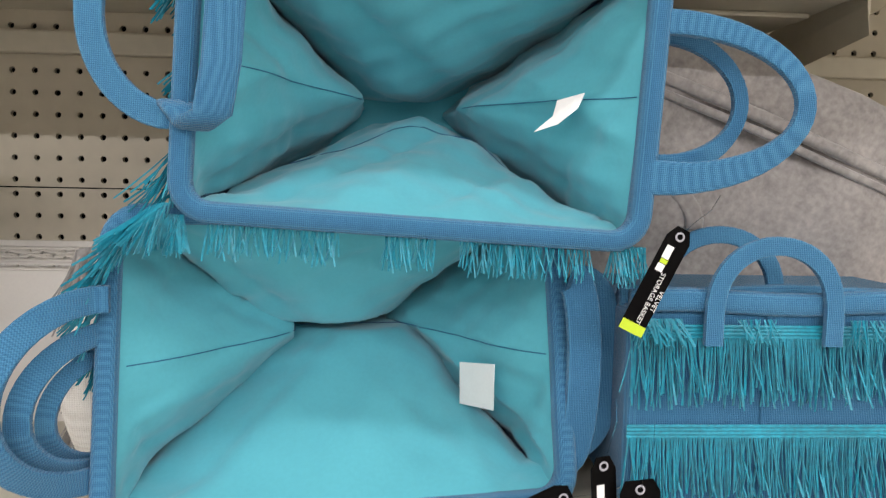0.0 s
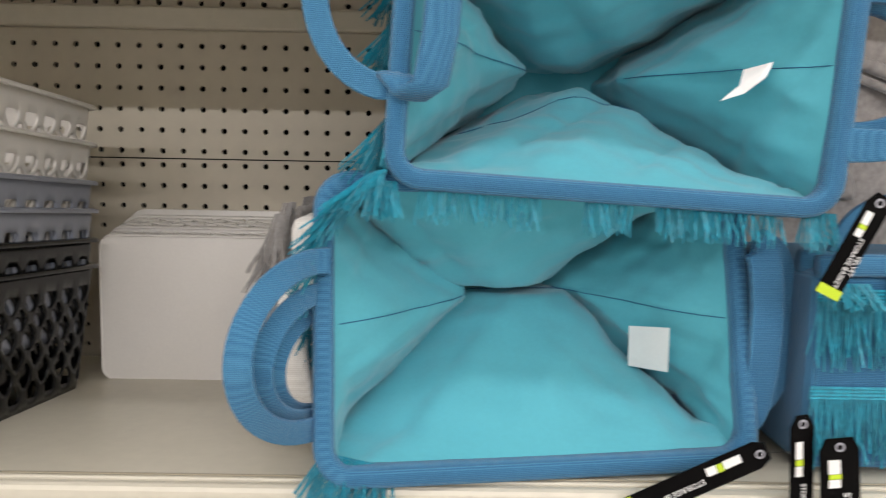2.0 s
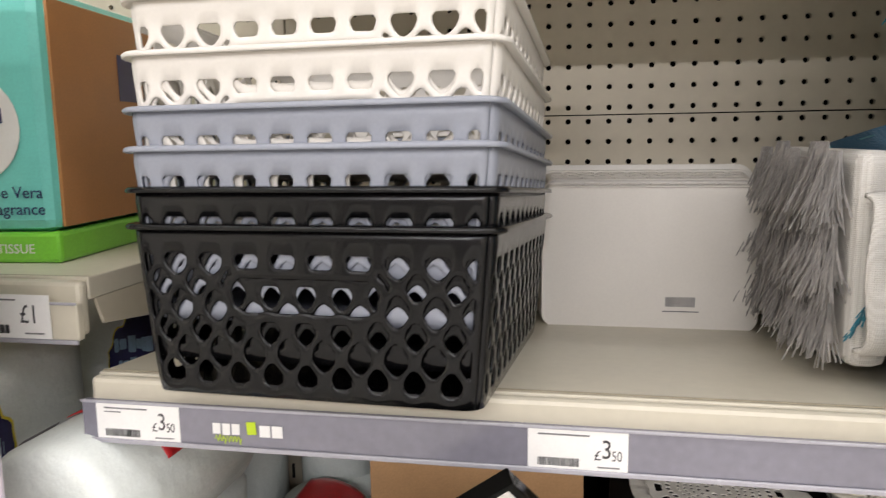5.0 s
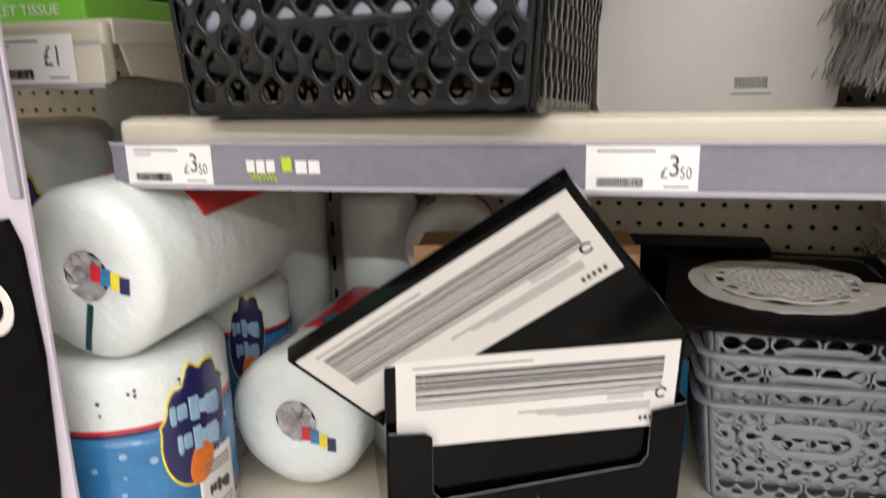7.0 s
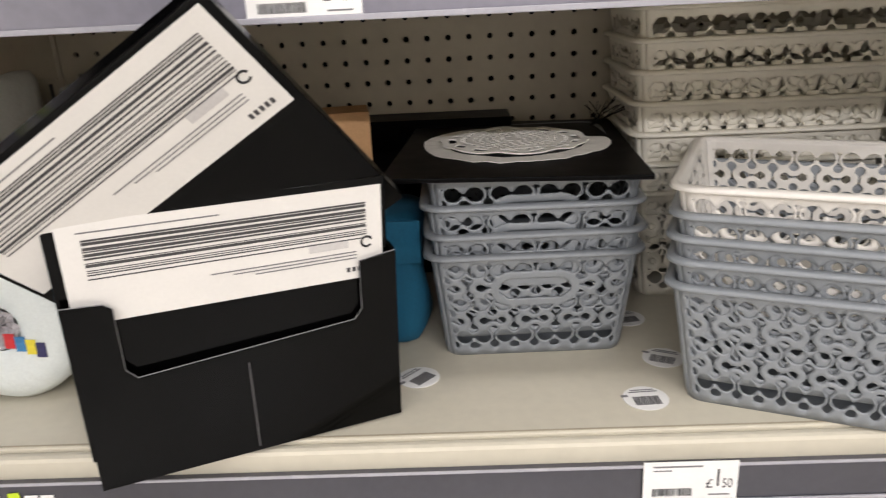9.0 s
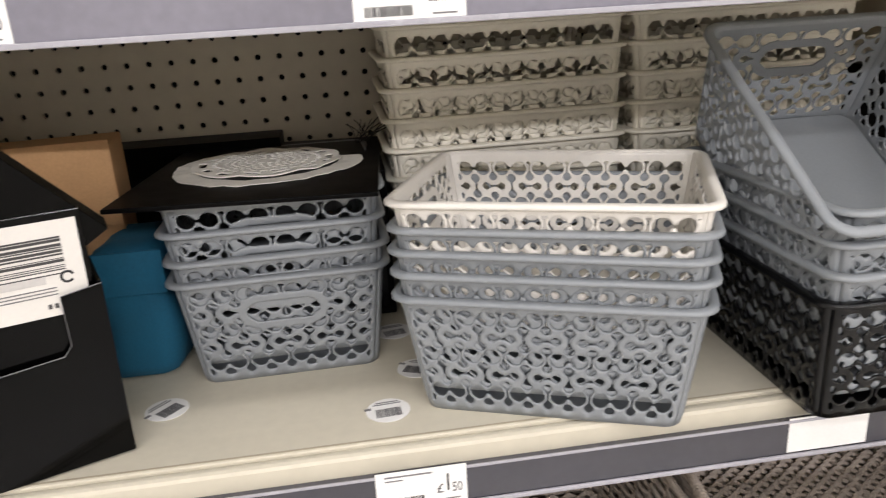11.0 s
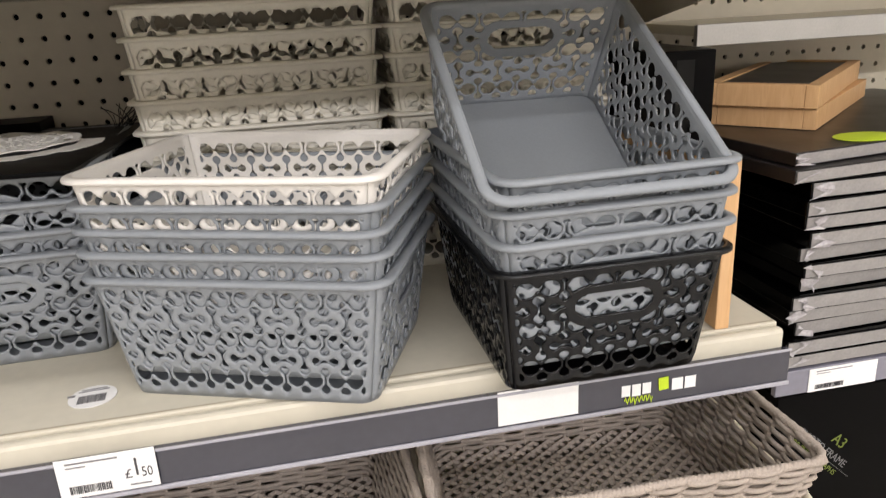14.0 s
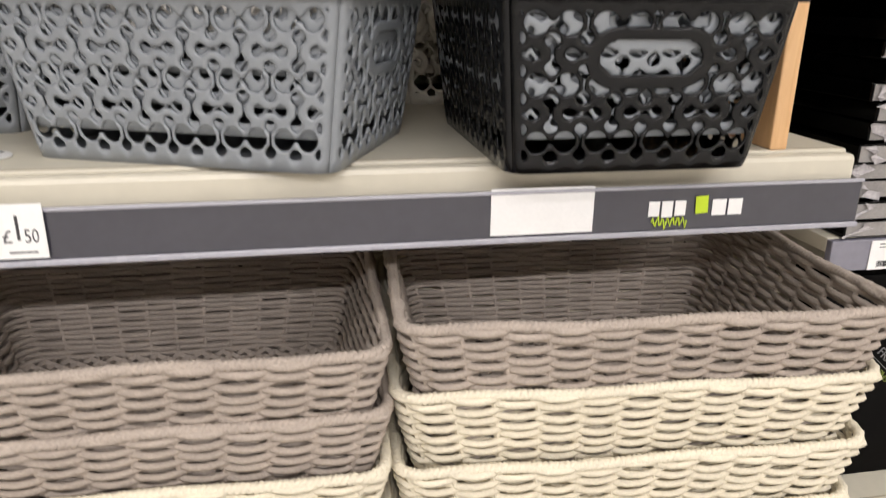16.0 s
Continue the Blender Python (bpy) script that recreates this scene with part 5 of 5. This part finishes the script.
def lathe(profile, seg=40):
    """Surface of revolution about z from (radius, height) pairs."""
    verts, faces, n = [], [], len(profile)
    for k in range(seg):
        a = 2 * math.pi * k / seg
        verts += [Vector((r * math.cos(a), r * math.sin(a), z)) for r, z in profile]
    for k in range(seg):
        for i in range(n - 1):
            a, b = k * n + i, ((k + 1) % seg) * n + i
            faces.append((a, b, b + 1, a + 1))
    return verts, faces


def curved_patch(r, a0, a1, z0, z1, shape, na=16, nz=10):
    """A printed area on a cylinder: shape(s, t) > 0 within the unit square is printed."""
    vv, ff = march(na * 2, nz * 2, shape)
    n = len(vv)
    verts = []
    for dr in (0.0, -0.0012):
        for s, t in vv:
            a = radians(a0 + (a1 - a0) * s)
            verts.append(Vector(((r + dr) * math.cos(a), (r + dr) * math.sin(a), z0 + (z1 - z0) * t)))
    faces = list(ff)
    count = {(a, b) for f in ff for a, b in zip(f, f[1:] + f[:1])}
    faces += [(b, a, a + n, b + n) for a, b in count if (b, a) not in count]
    return verts, faces


def full(s, t):
    return 1.0


def oval(s, t):
    return 0.24 - ((s - 0.5) ** 2 + (t - 0.5) ** 2)


def leaf(s, t):
    """A leaning drop shape."""
    x, y = s - 0.5 - 0.25 * (t - 0.5), t - 0.5
    return 0.20 - (x * x * (2.2 + 1.6 * y) + y * y)


def splash(s, t):
    """A leaning oval with a knobbly, splashed edge."""
    x, y = s - 0.5 - 0.2 * (t - 0.5), t - 0.5
    a = math.atan2(y, x)
    up = max(0.0, math.sin(a - 0.3))
    return 0.185 + up * (0.03 * math.sin(11 * a) + 0.012 * math.sin(17 * a + 1)) - (x * x * 1.7 + y * y)


def wavy_letters(s, t):
    """Bulging unreadable lettering: a row of rounded blocks with gaps."""
    k = s * 6 + 0.25 * math.sin(s * 9)
    return 0.36 - max(abs(k - math.floor(k) - 0.5) * 0.85, abs(t - 0.5 - 0.1 * math.sin(s * 5)) * 1.0 + 0.12 * math.sin(math.floor(k) * 2.4))


def kitchen_roll(m, r, length, label, prints, group="kitchen rolls"):
    """A wrapped paper roll along its own z; the seen end at z = 0 with a gathered film plug in the core."""
    b = thing("kitchen_roll", m, label, "kitchen roll", group)
    e = 0.012
    prof = [(0.021, 0.004), (0.026, 0.001), (r - e * 1.6, 0.0), (r - e * 0.5, e * 0.25), (r, e), (r, length - e), (r - e * 0.4, length - e * 0.25), (r - e * 1.6, length), (0.02, length)]
    v, f = lathe(prof, 44)
    rng = random.Random(int(r * 1e5))
    for p in v:
        a = math.atan2(p.y, p.x)
        q = 1 + 0.010 * math.sin(3 * a + 1) + 0.006 * math.sin(7 * a + p.z * 20)
        p.x, p.y = p.x * q, p.y * q
    raw_part("paper", v, f, PAPER_ROLL, b, "white paper under clear film", smooth=True)
    v, f = lathe([(0.0, 0.012), (0.008, 0.009), (0.014, 0.006), (0.0205, 0.0035)], 18)
    for i, p in enumerate(v):
        p.z += 0.003 * math.sin(i * 2.3)
    raw_part("core_film", v, f, FILM, b, "gathered film over the grey core")
    for kind, a0, a1, z0, z1, shape, material, lift in prints:
        v, f = curved_patch(r * 1.022 + lift, a0, a1, z0, z1, shape)
        raw_part(kind, v, f, material, b, smooth=True)
    return b


def prints_side(a):
    drops = tuple(("drop", a - 34 + 17 * k, a - 22 + 17 * k, 0.085, 0.112, oval, PACK_TEAL, 0.0012) for k in range(4))
    edges = tuple(("drop_edge", a - 36 + 17 * k, a - 20 + 17 * k, 0.081, 0.116, oval, PACK_NAVY, 0.0008) for k in range(4))
    return (("print_panel", a - 46, a + 46, 0.075, 0.215, full, PACK_RED, 0.0003), ("print_code", a - 62, a - 50, 0.03, 0.07, full, INK_GREY, 0.0003)) + edges + drops


def axis_pose(front, direction, roll=0):
    z = Vector(direction).normalized()
    x = Vector((0, 0, 1)).cross(z).normalized()
    y = z.cross(x)
    return Matrix(((x.x, y.x, z.x, front[0]), (x.y, y.y, z.y, front[1]), (x.z, y.z, z.z, front[2]), (0, 0, 0, 1))) @ pose(0, 0, 0, 0, 0, roll)


upper_roll = kitchen_roll(axis_pose((-0.668, 0.545, 1.128), (0.06, 1.0, 0.03)), 0.073, 0.23, "white film-wrapped kitchen roll lying on another pack", prints_side(106))
low_roll = kitchen_roll(axis_pose((-0.557, 0.665, S2 + 0.0735), (0.02, 1, 0)), 0.071, 0.23, "white film-wrapped kitchen roll lying on the shelf", prints_side(120))
kitchen_roll(axis_pose((-0.452, 0.905, S2 + 0.188), (-0.15, 0.6, 0)), 0.058, 0.11, "white kitchen roll lying behind the brown carton", prints_side(120))
kitchen_roll(axis_pose((-0.535, 0.915, S2 + 0.064), (0, 1, 0)), 0.060, 0.10, "white kitchen roll under another at the back", ())
for rl, off, turn in ((upper_roll, (0.022, 0.004), 25), (low_roll, (0.020, -0.010), 5)):
    for k, (mt, dx) in enumerate(((PACK_RED, 0.0), (PACK_BLUE, 0.009), (PACK_YELLOW, 0.018), (PACK_NAVY, 0.026))):
        o = box("torn_print", -0.0045, 0.0045, -0.007, 0.007, -0.0014, -0.0004, mt, rl, 0.0003)
        o.matrix_basis = pose(-off[0] - dx + 0.008, off[1] - 0.003 * k, 0.0005, 0, 0, turn * 0.3)
o = box("torn_print", -0.003, 0.003, -0.021, 0.021, -0.0012, -0.0004, mat("print_dark_green", srgb(20, 70, 66), 0.4, vary=0.2), upper_roll, 0.0003)
o.matrix_basis = pose(0.002, -0.043, 0.001, 0, 0, 14)

ALL = (("band", 0, 360, 0.018, 0.114, full, PACK_BLUE, 0.0001), ("red_line", 0, 360, 0.0175, 0.021, full, PACK_RED, 0.0002), ("navy_line", 0, 360, 0.014, 0.0175, full, PACK_NAVY, 0.0002),
       ("navy_line", 0, 360, 0.114, 0.1175, full, PACK_NAVY, 0.0002), ("red_line", 0, 360, 0.1175, 0.121, full, PACK_RED, 0.0002))


def standing_pack(m, r, height, label, swirls, bands=ALL):
    b = thing("paper_pack", m, label, "paper pack", "paper packs")
    prof = [(0.0, 0.0), (r - 0.008, 0.0), (r, 0.006), (r, height - 0.014), (r - 0.006, height - 0.004), (r - 0.018, height), (0.02, height - 0.002), (0.0, height - 0.006)]
    v, f = lathe(prof, 48)
    raw_part("paper", v, f, PAPER_ROLL, b, "white paper under clear film", smooth=True)
    for kind, a0, a1, z0, z1, shape, material, lift in bands:
        v, f = curved_patch(r + 0.0006 + lift, a0, a1, z0, z1, shape, 24 if a1 - a0 > 200 else 10, 3)
        raw_part(kind, v, f, material, b, smooth=True)
    for a, z, s in swirls:
        for kind, g, material, lift, shape in (("swirl_edge", 1.05, PACK_YELLOW, 0.0006, splash), ("swirl", 1.0, PACK_NAVY, 0.0012, splash), ("lettering", 0.52, PACK_AQUA, 0.0018, wavy_letters), ("lettering", 0.44, PACK_AQUA, 0.0019, wavy_letters), ("flame", 0.4, PACK_ORANGE, 0.0016, leaf)):
            dz = -0.034 * s if kind == "flame" else (0.014 * s if g == 0.52 else -0.014 * s if g == 0.44 else 0)
            hgt = 0.062 * s * g if shape is not wavy_letters else 0.012 * s
            v, f = curved_patch(r + 0.0008 + lift, a - 34 * s * g, a + 34 * s * g, z + dz - hgt, z + dz + hgt, shape)
            raw_part(kind, v, f, material if kind != "lettering" else PRINT_ICE, b, smooth=True)
    return b


standing_pack(pose(-0.690, 0.615, S2), 0.084, 0.176, "white kitchen paper pack with blue and navy print, standing upright", ((-118, 0.085, 1.1), (-18, 0.108, 1.0)))
standing_pack(pose(-0.684, 0.815, S2), 0.051, 0.173, "white kitchen paper pack with navy print standing behind the rolls", ((-62, 0.112, 0.92),))
standing_pack(pose(-0.700, 0.93, S2), 0.070, 0.27, "white kitchen paper pack with red and navy print at the back", ((-60, 0.24, 0.8),), ())
standing_pack(pose(-0.565, 0.965, S2), 0.050, 0.25, "white kitchen paper pack standing against the pegboard", (), ())
standing_pack(pose(-0.86, 0.72, S2), 0.080, 0.36, "tall white kitchen paper pack with navy print", ((-70, 0.25, 1.2), (-80, 0.10, 1.0)), ())
standing_pack(pose(-0.84, 0.92, S2), 0.075, 0.40, "tall white kitchen paper pack at the back of the bay", ((-50, 0.30, 1.0),), ())
standing_pack(pose(-1.02, 0.74, S2), 0.078, 0.36, "tall white kitchen paper pack with navy print", ((-70, 0.2, 1.2),), ())

front_pack = bpy.data.objects["paper_pack"]
v, f = curved_patch(0.0862, -22, 8, 0.003, 0.074, full, 8, 4)
raw_part("paper_label", v, f, CARD_WHITE, front_pack, "small white printed label", smooth=True)
for z0, z1 in ((0.064, 0.066), (0.060, 0.0615), (0.056, 0.0575), (0.022, 0.0235), (0.017, 0.0185)):
    v, f = curved_patch(0.0866, -18, 4, z0, z1, full, 6, 1)
    raw_part("small_print", v, f, INK_GREY, front_pack)
v, f = curved_patch(0.0866, -16, 2, 0.032, 0.046, wavy_letters, 12, 6)
raw_part("label_mark", v, f, INK_SOFT, front_pack)
drng = random.Random(31)
for k in range(26):
    a, z, s = drng.uniform(-150, 10), drng.uniform(0.03, 0.10), drng.uniform(0.6, 1.6)
    v, f = curved_patch(0.0852, a - 1.6 * s, a + 1.6 * s, z - 0.0022 * s, z + 0.0018 * s, oval, 4, 3)
    raw_part("water_drop", v, f, PRINT_ICE, front_pack, smooth=True)
for k in range(16):
    a, z, s = drng.uniform(-120, 10), drng.uniform(0.126, 0.158), drng.uniform(0.5, 1.2)
    v, f = curved_patch(0.0852, a - 1.2 * s, a + 1.2 * s, z - 0.0018 * s, z + 0.0018 * s, oval, 4, 3)
    raw_part("navy_fleck", v, f, PACK_NAVY, front_pack, smooth=True)

tissue = thing("toilet_tissue_pack", pose(-0.90, 0.79, 1.327, 0, 0, 6), "aqua, tan and green wrapped toilet tissue pack on the shelf", "tissue pack")
part("wrapper", box_bm(-0.15, 0.15, -0.13, 0.13, 0.03, 0.26, 0.012), PACK_AQUA, tissue)
part("side_print", box_bm(0.149, 0.1525, -0.12, 0.12, 0.034, 0.25, 0.001), PACK_TAN, tissue)
part("green_base", box_bm(-0.152, 0.153, -0.132, 0.132, 0.0, 0.030, 0.004), PACK_GREEN, tissue)
v, f = curved_patch(0.055, 0, 360, 0, 0.001, full, 20, 1)
bm = bmesh.new()
bmesh.ops.create_cone(bm, cap_ends=True, segments=32, radius1=0.052, radius2=0.052, depth=0.001)
bm.transform(pose(0.07, -0.1312, 0.13, 90, 0, 0))
part("white_roundel", bm, CARD_WHITE, tissue)
bars_part("name_bar", [(-0.036, 0.036, 0.004, 0.018), (-0.028, 0.028, -0.022, -0.014)], PACK_NAVY, tissue, Matrix.Translation((0.07, -0.132, 0.13)) @ FACE)
bars_part("roundel_dab", [(-0.006, 0.012, 0.026, 0.036)], PACK_TAN, tissue, Matrix.Translation((0.07, -0.132, 0.13)) @ FACE)
text_part("with Aloe Vera", 0.016, Matrix.Translation((0.09, -0.1315, 0.068)) @ FACE, PACK_NAVY, tissue)
text_part("& fresh fragrance", 0.016, Matrix.Translation((0.085, -0.1315, 0.052)) @ FACE, PACK_NAVY, tissue)
text_part("TOILET TISSUE", 0.013, Matrix.Translation((0.085, -0.1335, 0.014)) @ FACE, CARD_WHITE, tissue)
bars_part("blue_mark", [(-0.02, 0.02, -0.02, 0.03)], PACK_NAVY, tissue, pose(0.153, 0.02, 0.18) @ pose(0, 0, 0, 0, 0, 90) @ FACE)

sign = thing("promotion_sign", pose(-0.79, 0.50, 0), "tall printed promotion board, pink and lilac above, black below", "sign")
part("board", box_bm(-0.125, 0.125, 0, 0.004, 0.90, 1.62, 0.001), SIGN_LILAC, sign)
part("pink_print", box_bm(-0.118, 0.113, -0.0012, -0.0002, 1.285, 1.40), SIGN_PINK, sign)
part("green_print", box_bm(-0.118, 0.113, -0.0012, -0.0002, 1.401, 1.60), LEAF_GREEN, sign)
part("frame_edge", box_bm(0.114, 0.1235, -0.004, -0.0002, 1.20, 1.60, 0.001), STRIP_CLEAR, sign)
bm = bmesh.new()
prof = [(-0.13, 0.90), (0.104, 0.90), (0.114, 0.98), (0.120, 1.08), (0.116, 1.165), (0.108, 1.185), (-0.13, 1.15)]
vs = [bm.verts.new((x, -0.006, z)) for x, z in prof]
fc = bm.faces.new(vs)
g = bmesh.ops.extrude_face_region(bm, geom=[fc])
bmesh.ops.translate(bm, verts=[e for e in g["geom"] if isinstance(e, bmesh.types.BMVert)], vec=(0, 0.005, 0))
bmesh.ops.recalc_face_normals(bm, faces=bm.faces[:])
part("black_board", bm, CARD_BLACK, sign)
rg = [Vector((0.080 + 0.019 * math.cos(radians(a)), -0.0065, 1.118 + 0.019 * math.sin(radians(a)))) for a in range(0, 360, 15)]
v, f = ribbon(rg, (0, 1, 0), 0.0006, 0.0045, 6, True)
raw_part("white_ring", v, f, CARD_WHITE, sign)
box("clip_arm", -0.01, 0.01, 0.004, 0.102, 1.29, 1.30, STRIP_CLEAR, sign)


# ---- next bay: picture frames ----
def wrapped_frame(m, w, d, h, label, top_label=False):
    b = thing("picture_frame", m, label, "picture frame", "wrapped picture frames")
    part("moulding", box_bm(0, w, 0, d, 0, h, 0.0014), WALNUT if top_label else GLOSS_BLACK, b, "black frame moulding")
    part("front_edge", box_bm(0.002, w - 0.002, -0.0008, 0.0006, 0.0015, h - 0.0015), EDGE_GREY, b, "grey moulding edge under film")
    rng = random.Random(int(w * 1e5) + int(m.translation.z * 1e4))
    vs = []
    for k in range(7):
        vs.append(Vector((rng.uniform(-0.004, 0.03), rng.uniform(-0.004, -0.0012), h * k / 6 + rng.uniform(-0.001, 0.001))))
    fs = [(k, k + 1, k + 2) for k in range(5)]
    raw_part("film_crinkle", vs, fs, FILM, b, "crinkled clear film corner")
    return b


EDGE_GREY = mat("frame_edge_grey", srgb(142, 138, 134), 0.35, vary=0.15, scale=40, bump=0.2, bump_scale=200)
z, rng = 0.7824, random.Random(4)
for k in range(12):
    h = (0.0155, 0.0165, 0.0175)[k % 3]
    wrapped_frame(pose(0.676 + rng.uniform(-0.008, 0.010), 0.668 + rng.uniform(-0.006, 0.006), z, 0, 0, rng.uniform(-1.2, 2.5)), 0.42, 0.30, h, "film-wrapped black picture frame lying flat in a tall stack")
    z += h + 0.0006
for k, (dx, dy, tn) in enumerate(((-0.012, 0.0, 5), (-0.004, 0.012, 8))):
    wf = wrapped_frame(pose(0.672 + dx, 0.664 + dy, z, 0, 0, tn), 0.44, 0.32, 0.014, "large black picture frame lying on top of the stack", True)
    z += 0.0146
oval_bm = bmesh.new()
bmesh.ops.create_cone(oval_bm, cap_ends=True, segments=32, radius1=0.03, radius2=0.03, depth=0.0005)
oval_bm.transform(Matrix.Diagonal((1.2, 0.8, 1, 1)))
lime_oval = thing("lime_sticker", pose(0.78, 0.715, z + 0.0004), "oval lime green sticker on the top frame", "sticker")
part("disc", oval_bm, LIME, lime_oval)
for k, (dx, dy, tn, hh) in enumerate(((0.004, 0.004, 40, 0.024), (0.0, 0.0, 42, 0.026))):
    wd = thing("wooden_frame", pose(0.756 + dx, 0.763 + dy, z, 0, 0, tn), "pale pine box frame lying on the frame stack", "picture frame", "pine frames")
    for nm, a in (("rail", (0, 0.3, 0, 0.014)), ("rail", (0, 0.3, 0.111, 0.125)), ("stile", (0, 0.014, 0.0142, 0.1108)), ("stile", (0.286, 0.3, 0.0142, 0.1108))):
        part(nm, box_bm(*a, 0, hh, 0.0008), PINE, wd)
    part("backing", box_bm(0.0142, 0.2858, 0.0142, 0.1108, hh - 0.006, hh - 0.002), WALNUT, wd, "dark backing board")
    z += hh + 0.0006
plank = thing("pine_board", pose(0.5415, 0.598, S2, 0, 0, -2), "pale pine board standing on edge beside the baskets", "board")
part("board", box_bm(0, 0.0135, 0, 0.24, 0, 0.158, 0.0012), PINE, plank)
price_tag(0.70, 0.782 - 0.002, 0.6595, 0.085, 0.0275, "", "", 19, "white paper price label with a barcode on the next bay")

a3 = thing("photo_frame_box", pose(0.675, 0.672, 0.52), "black photo frame carton with pale green lettering", "carton")
part("carton", box_bm(0, 0.46, 0, 0.05, 0, 0.222, 0.0015), CARD_BLACK, a3)
DIM_LIME = mat("dim_lime_ink", srgb(112, 124, 48), 0.5)
at = Matrix.Translation((0.066, -0.0006, 0.146)) @ FACE @ pose(0, 0, 0, 0, 0, -42)
text_part("A3", 0.019, at @ Matrix.Translation((0.012, 0.018, 0)), DIM_LIME, a3)
text_part("PHOTO FRAME", 0.013, at, INK_GREY, a3)
text_part("FOR PHOTOGRAPHS", 0.0095, at @ Matrix.Translation((-0.004, -0.015, 0)), DIM_LIME, a3)
bars_part("rule", [(-0.06, 0.06, -0.0085, -0.0080)], INK_GREY, a3, at)

wire = thing("wire_basket", pose(0.69, 0.60, 0.30), "chrome wire basket below the next bay", "wire basket")
for k in range(14):
    v, f = tube_mesh([Vector((0.02 * k, 0, 0)), Vector((0.02 * k, -0.01, 0.2))], 0.0016, 6)
    raw_part("wire", v, f, STEEL_EDGE, wire, smooth=True)
for zz in (0.0, 0.1, 0.2):
    v, f = tube_mesh([Vector((-0.005, -0.01 * zz / 0.2, zz)), Vector((0.27, -0.01 * zz / 0.2, zz))], 0.0024, 6)
    raw_part("rail", v, f, STEEL_EDGE, wire, smooth=True)
for x in (0.0, 0.26):
    v, f = tube_mesh([Vector((x, 0, 0.0)), Vector((x, 0.2, 0.0)), Vector((x, 0.2, -0.3))], 0.003, 6)
    raw_part("leg", v, f, STEEL_EDGE, wire, smooth=True)
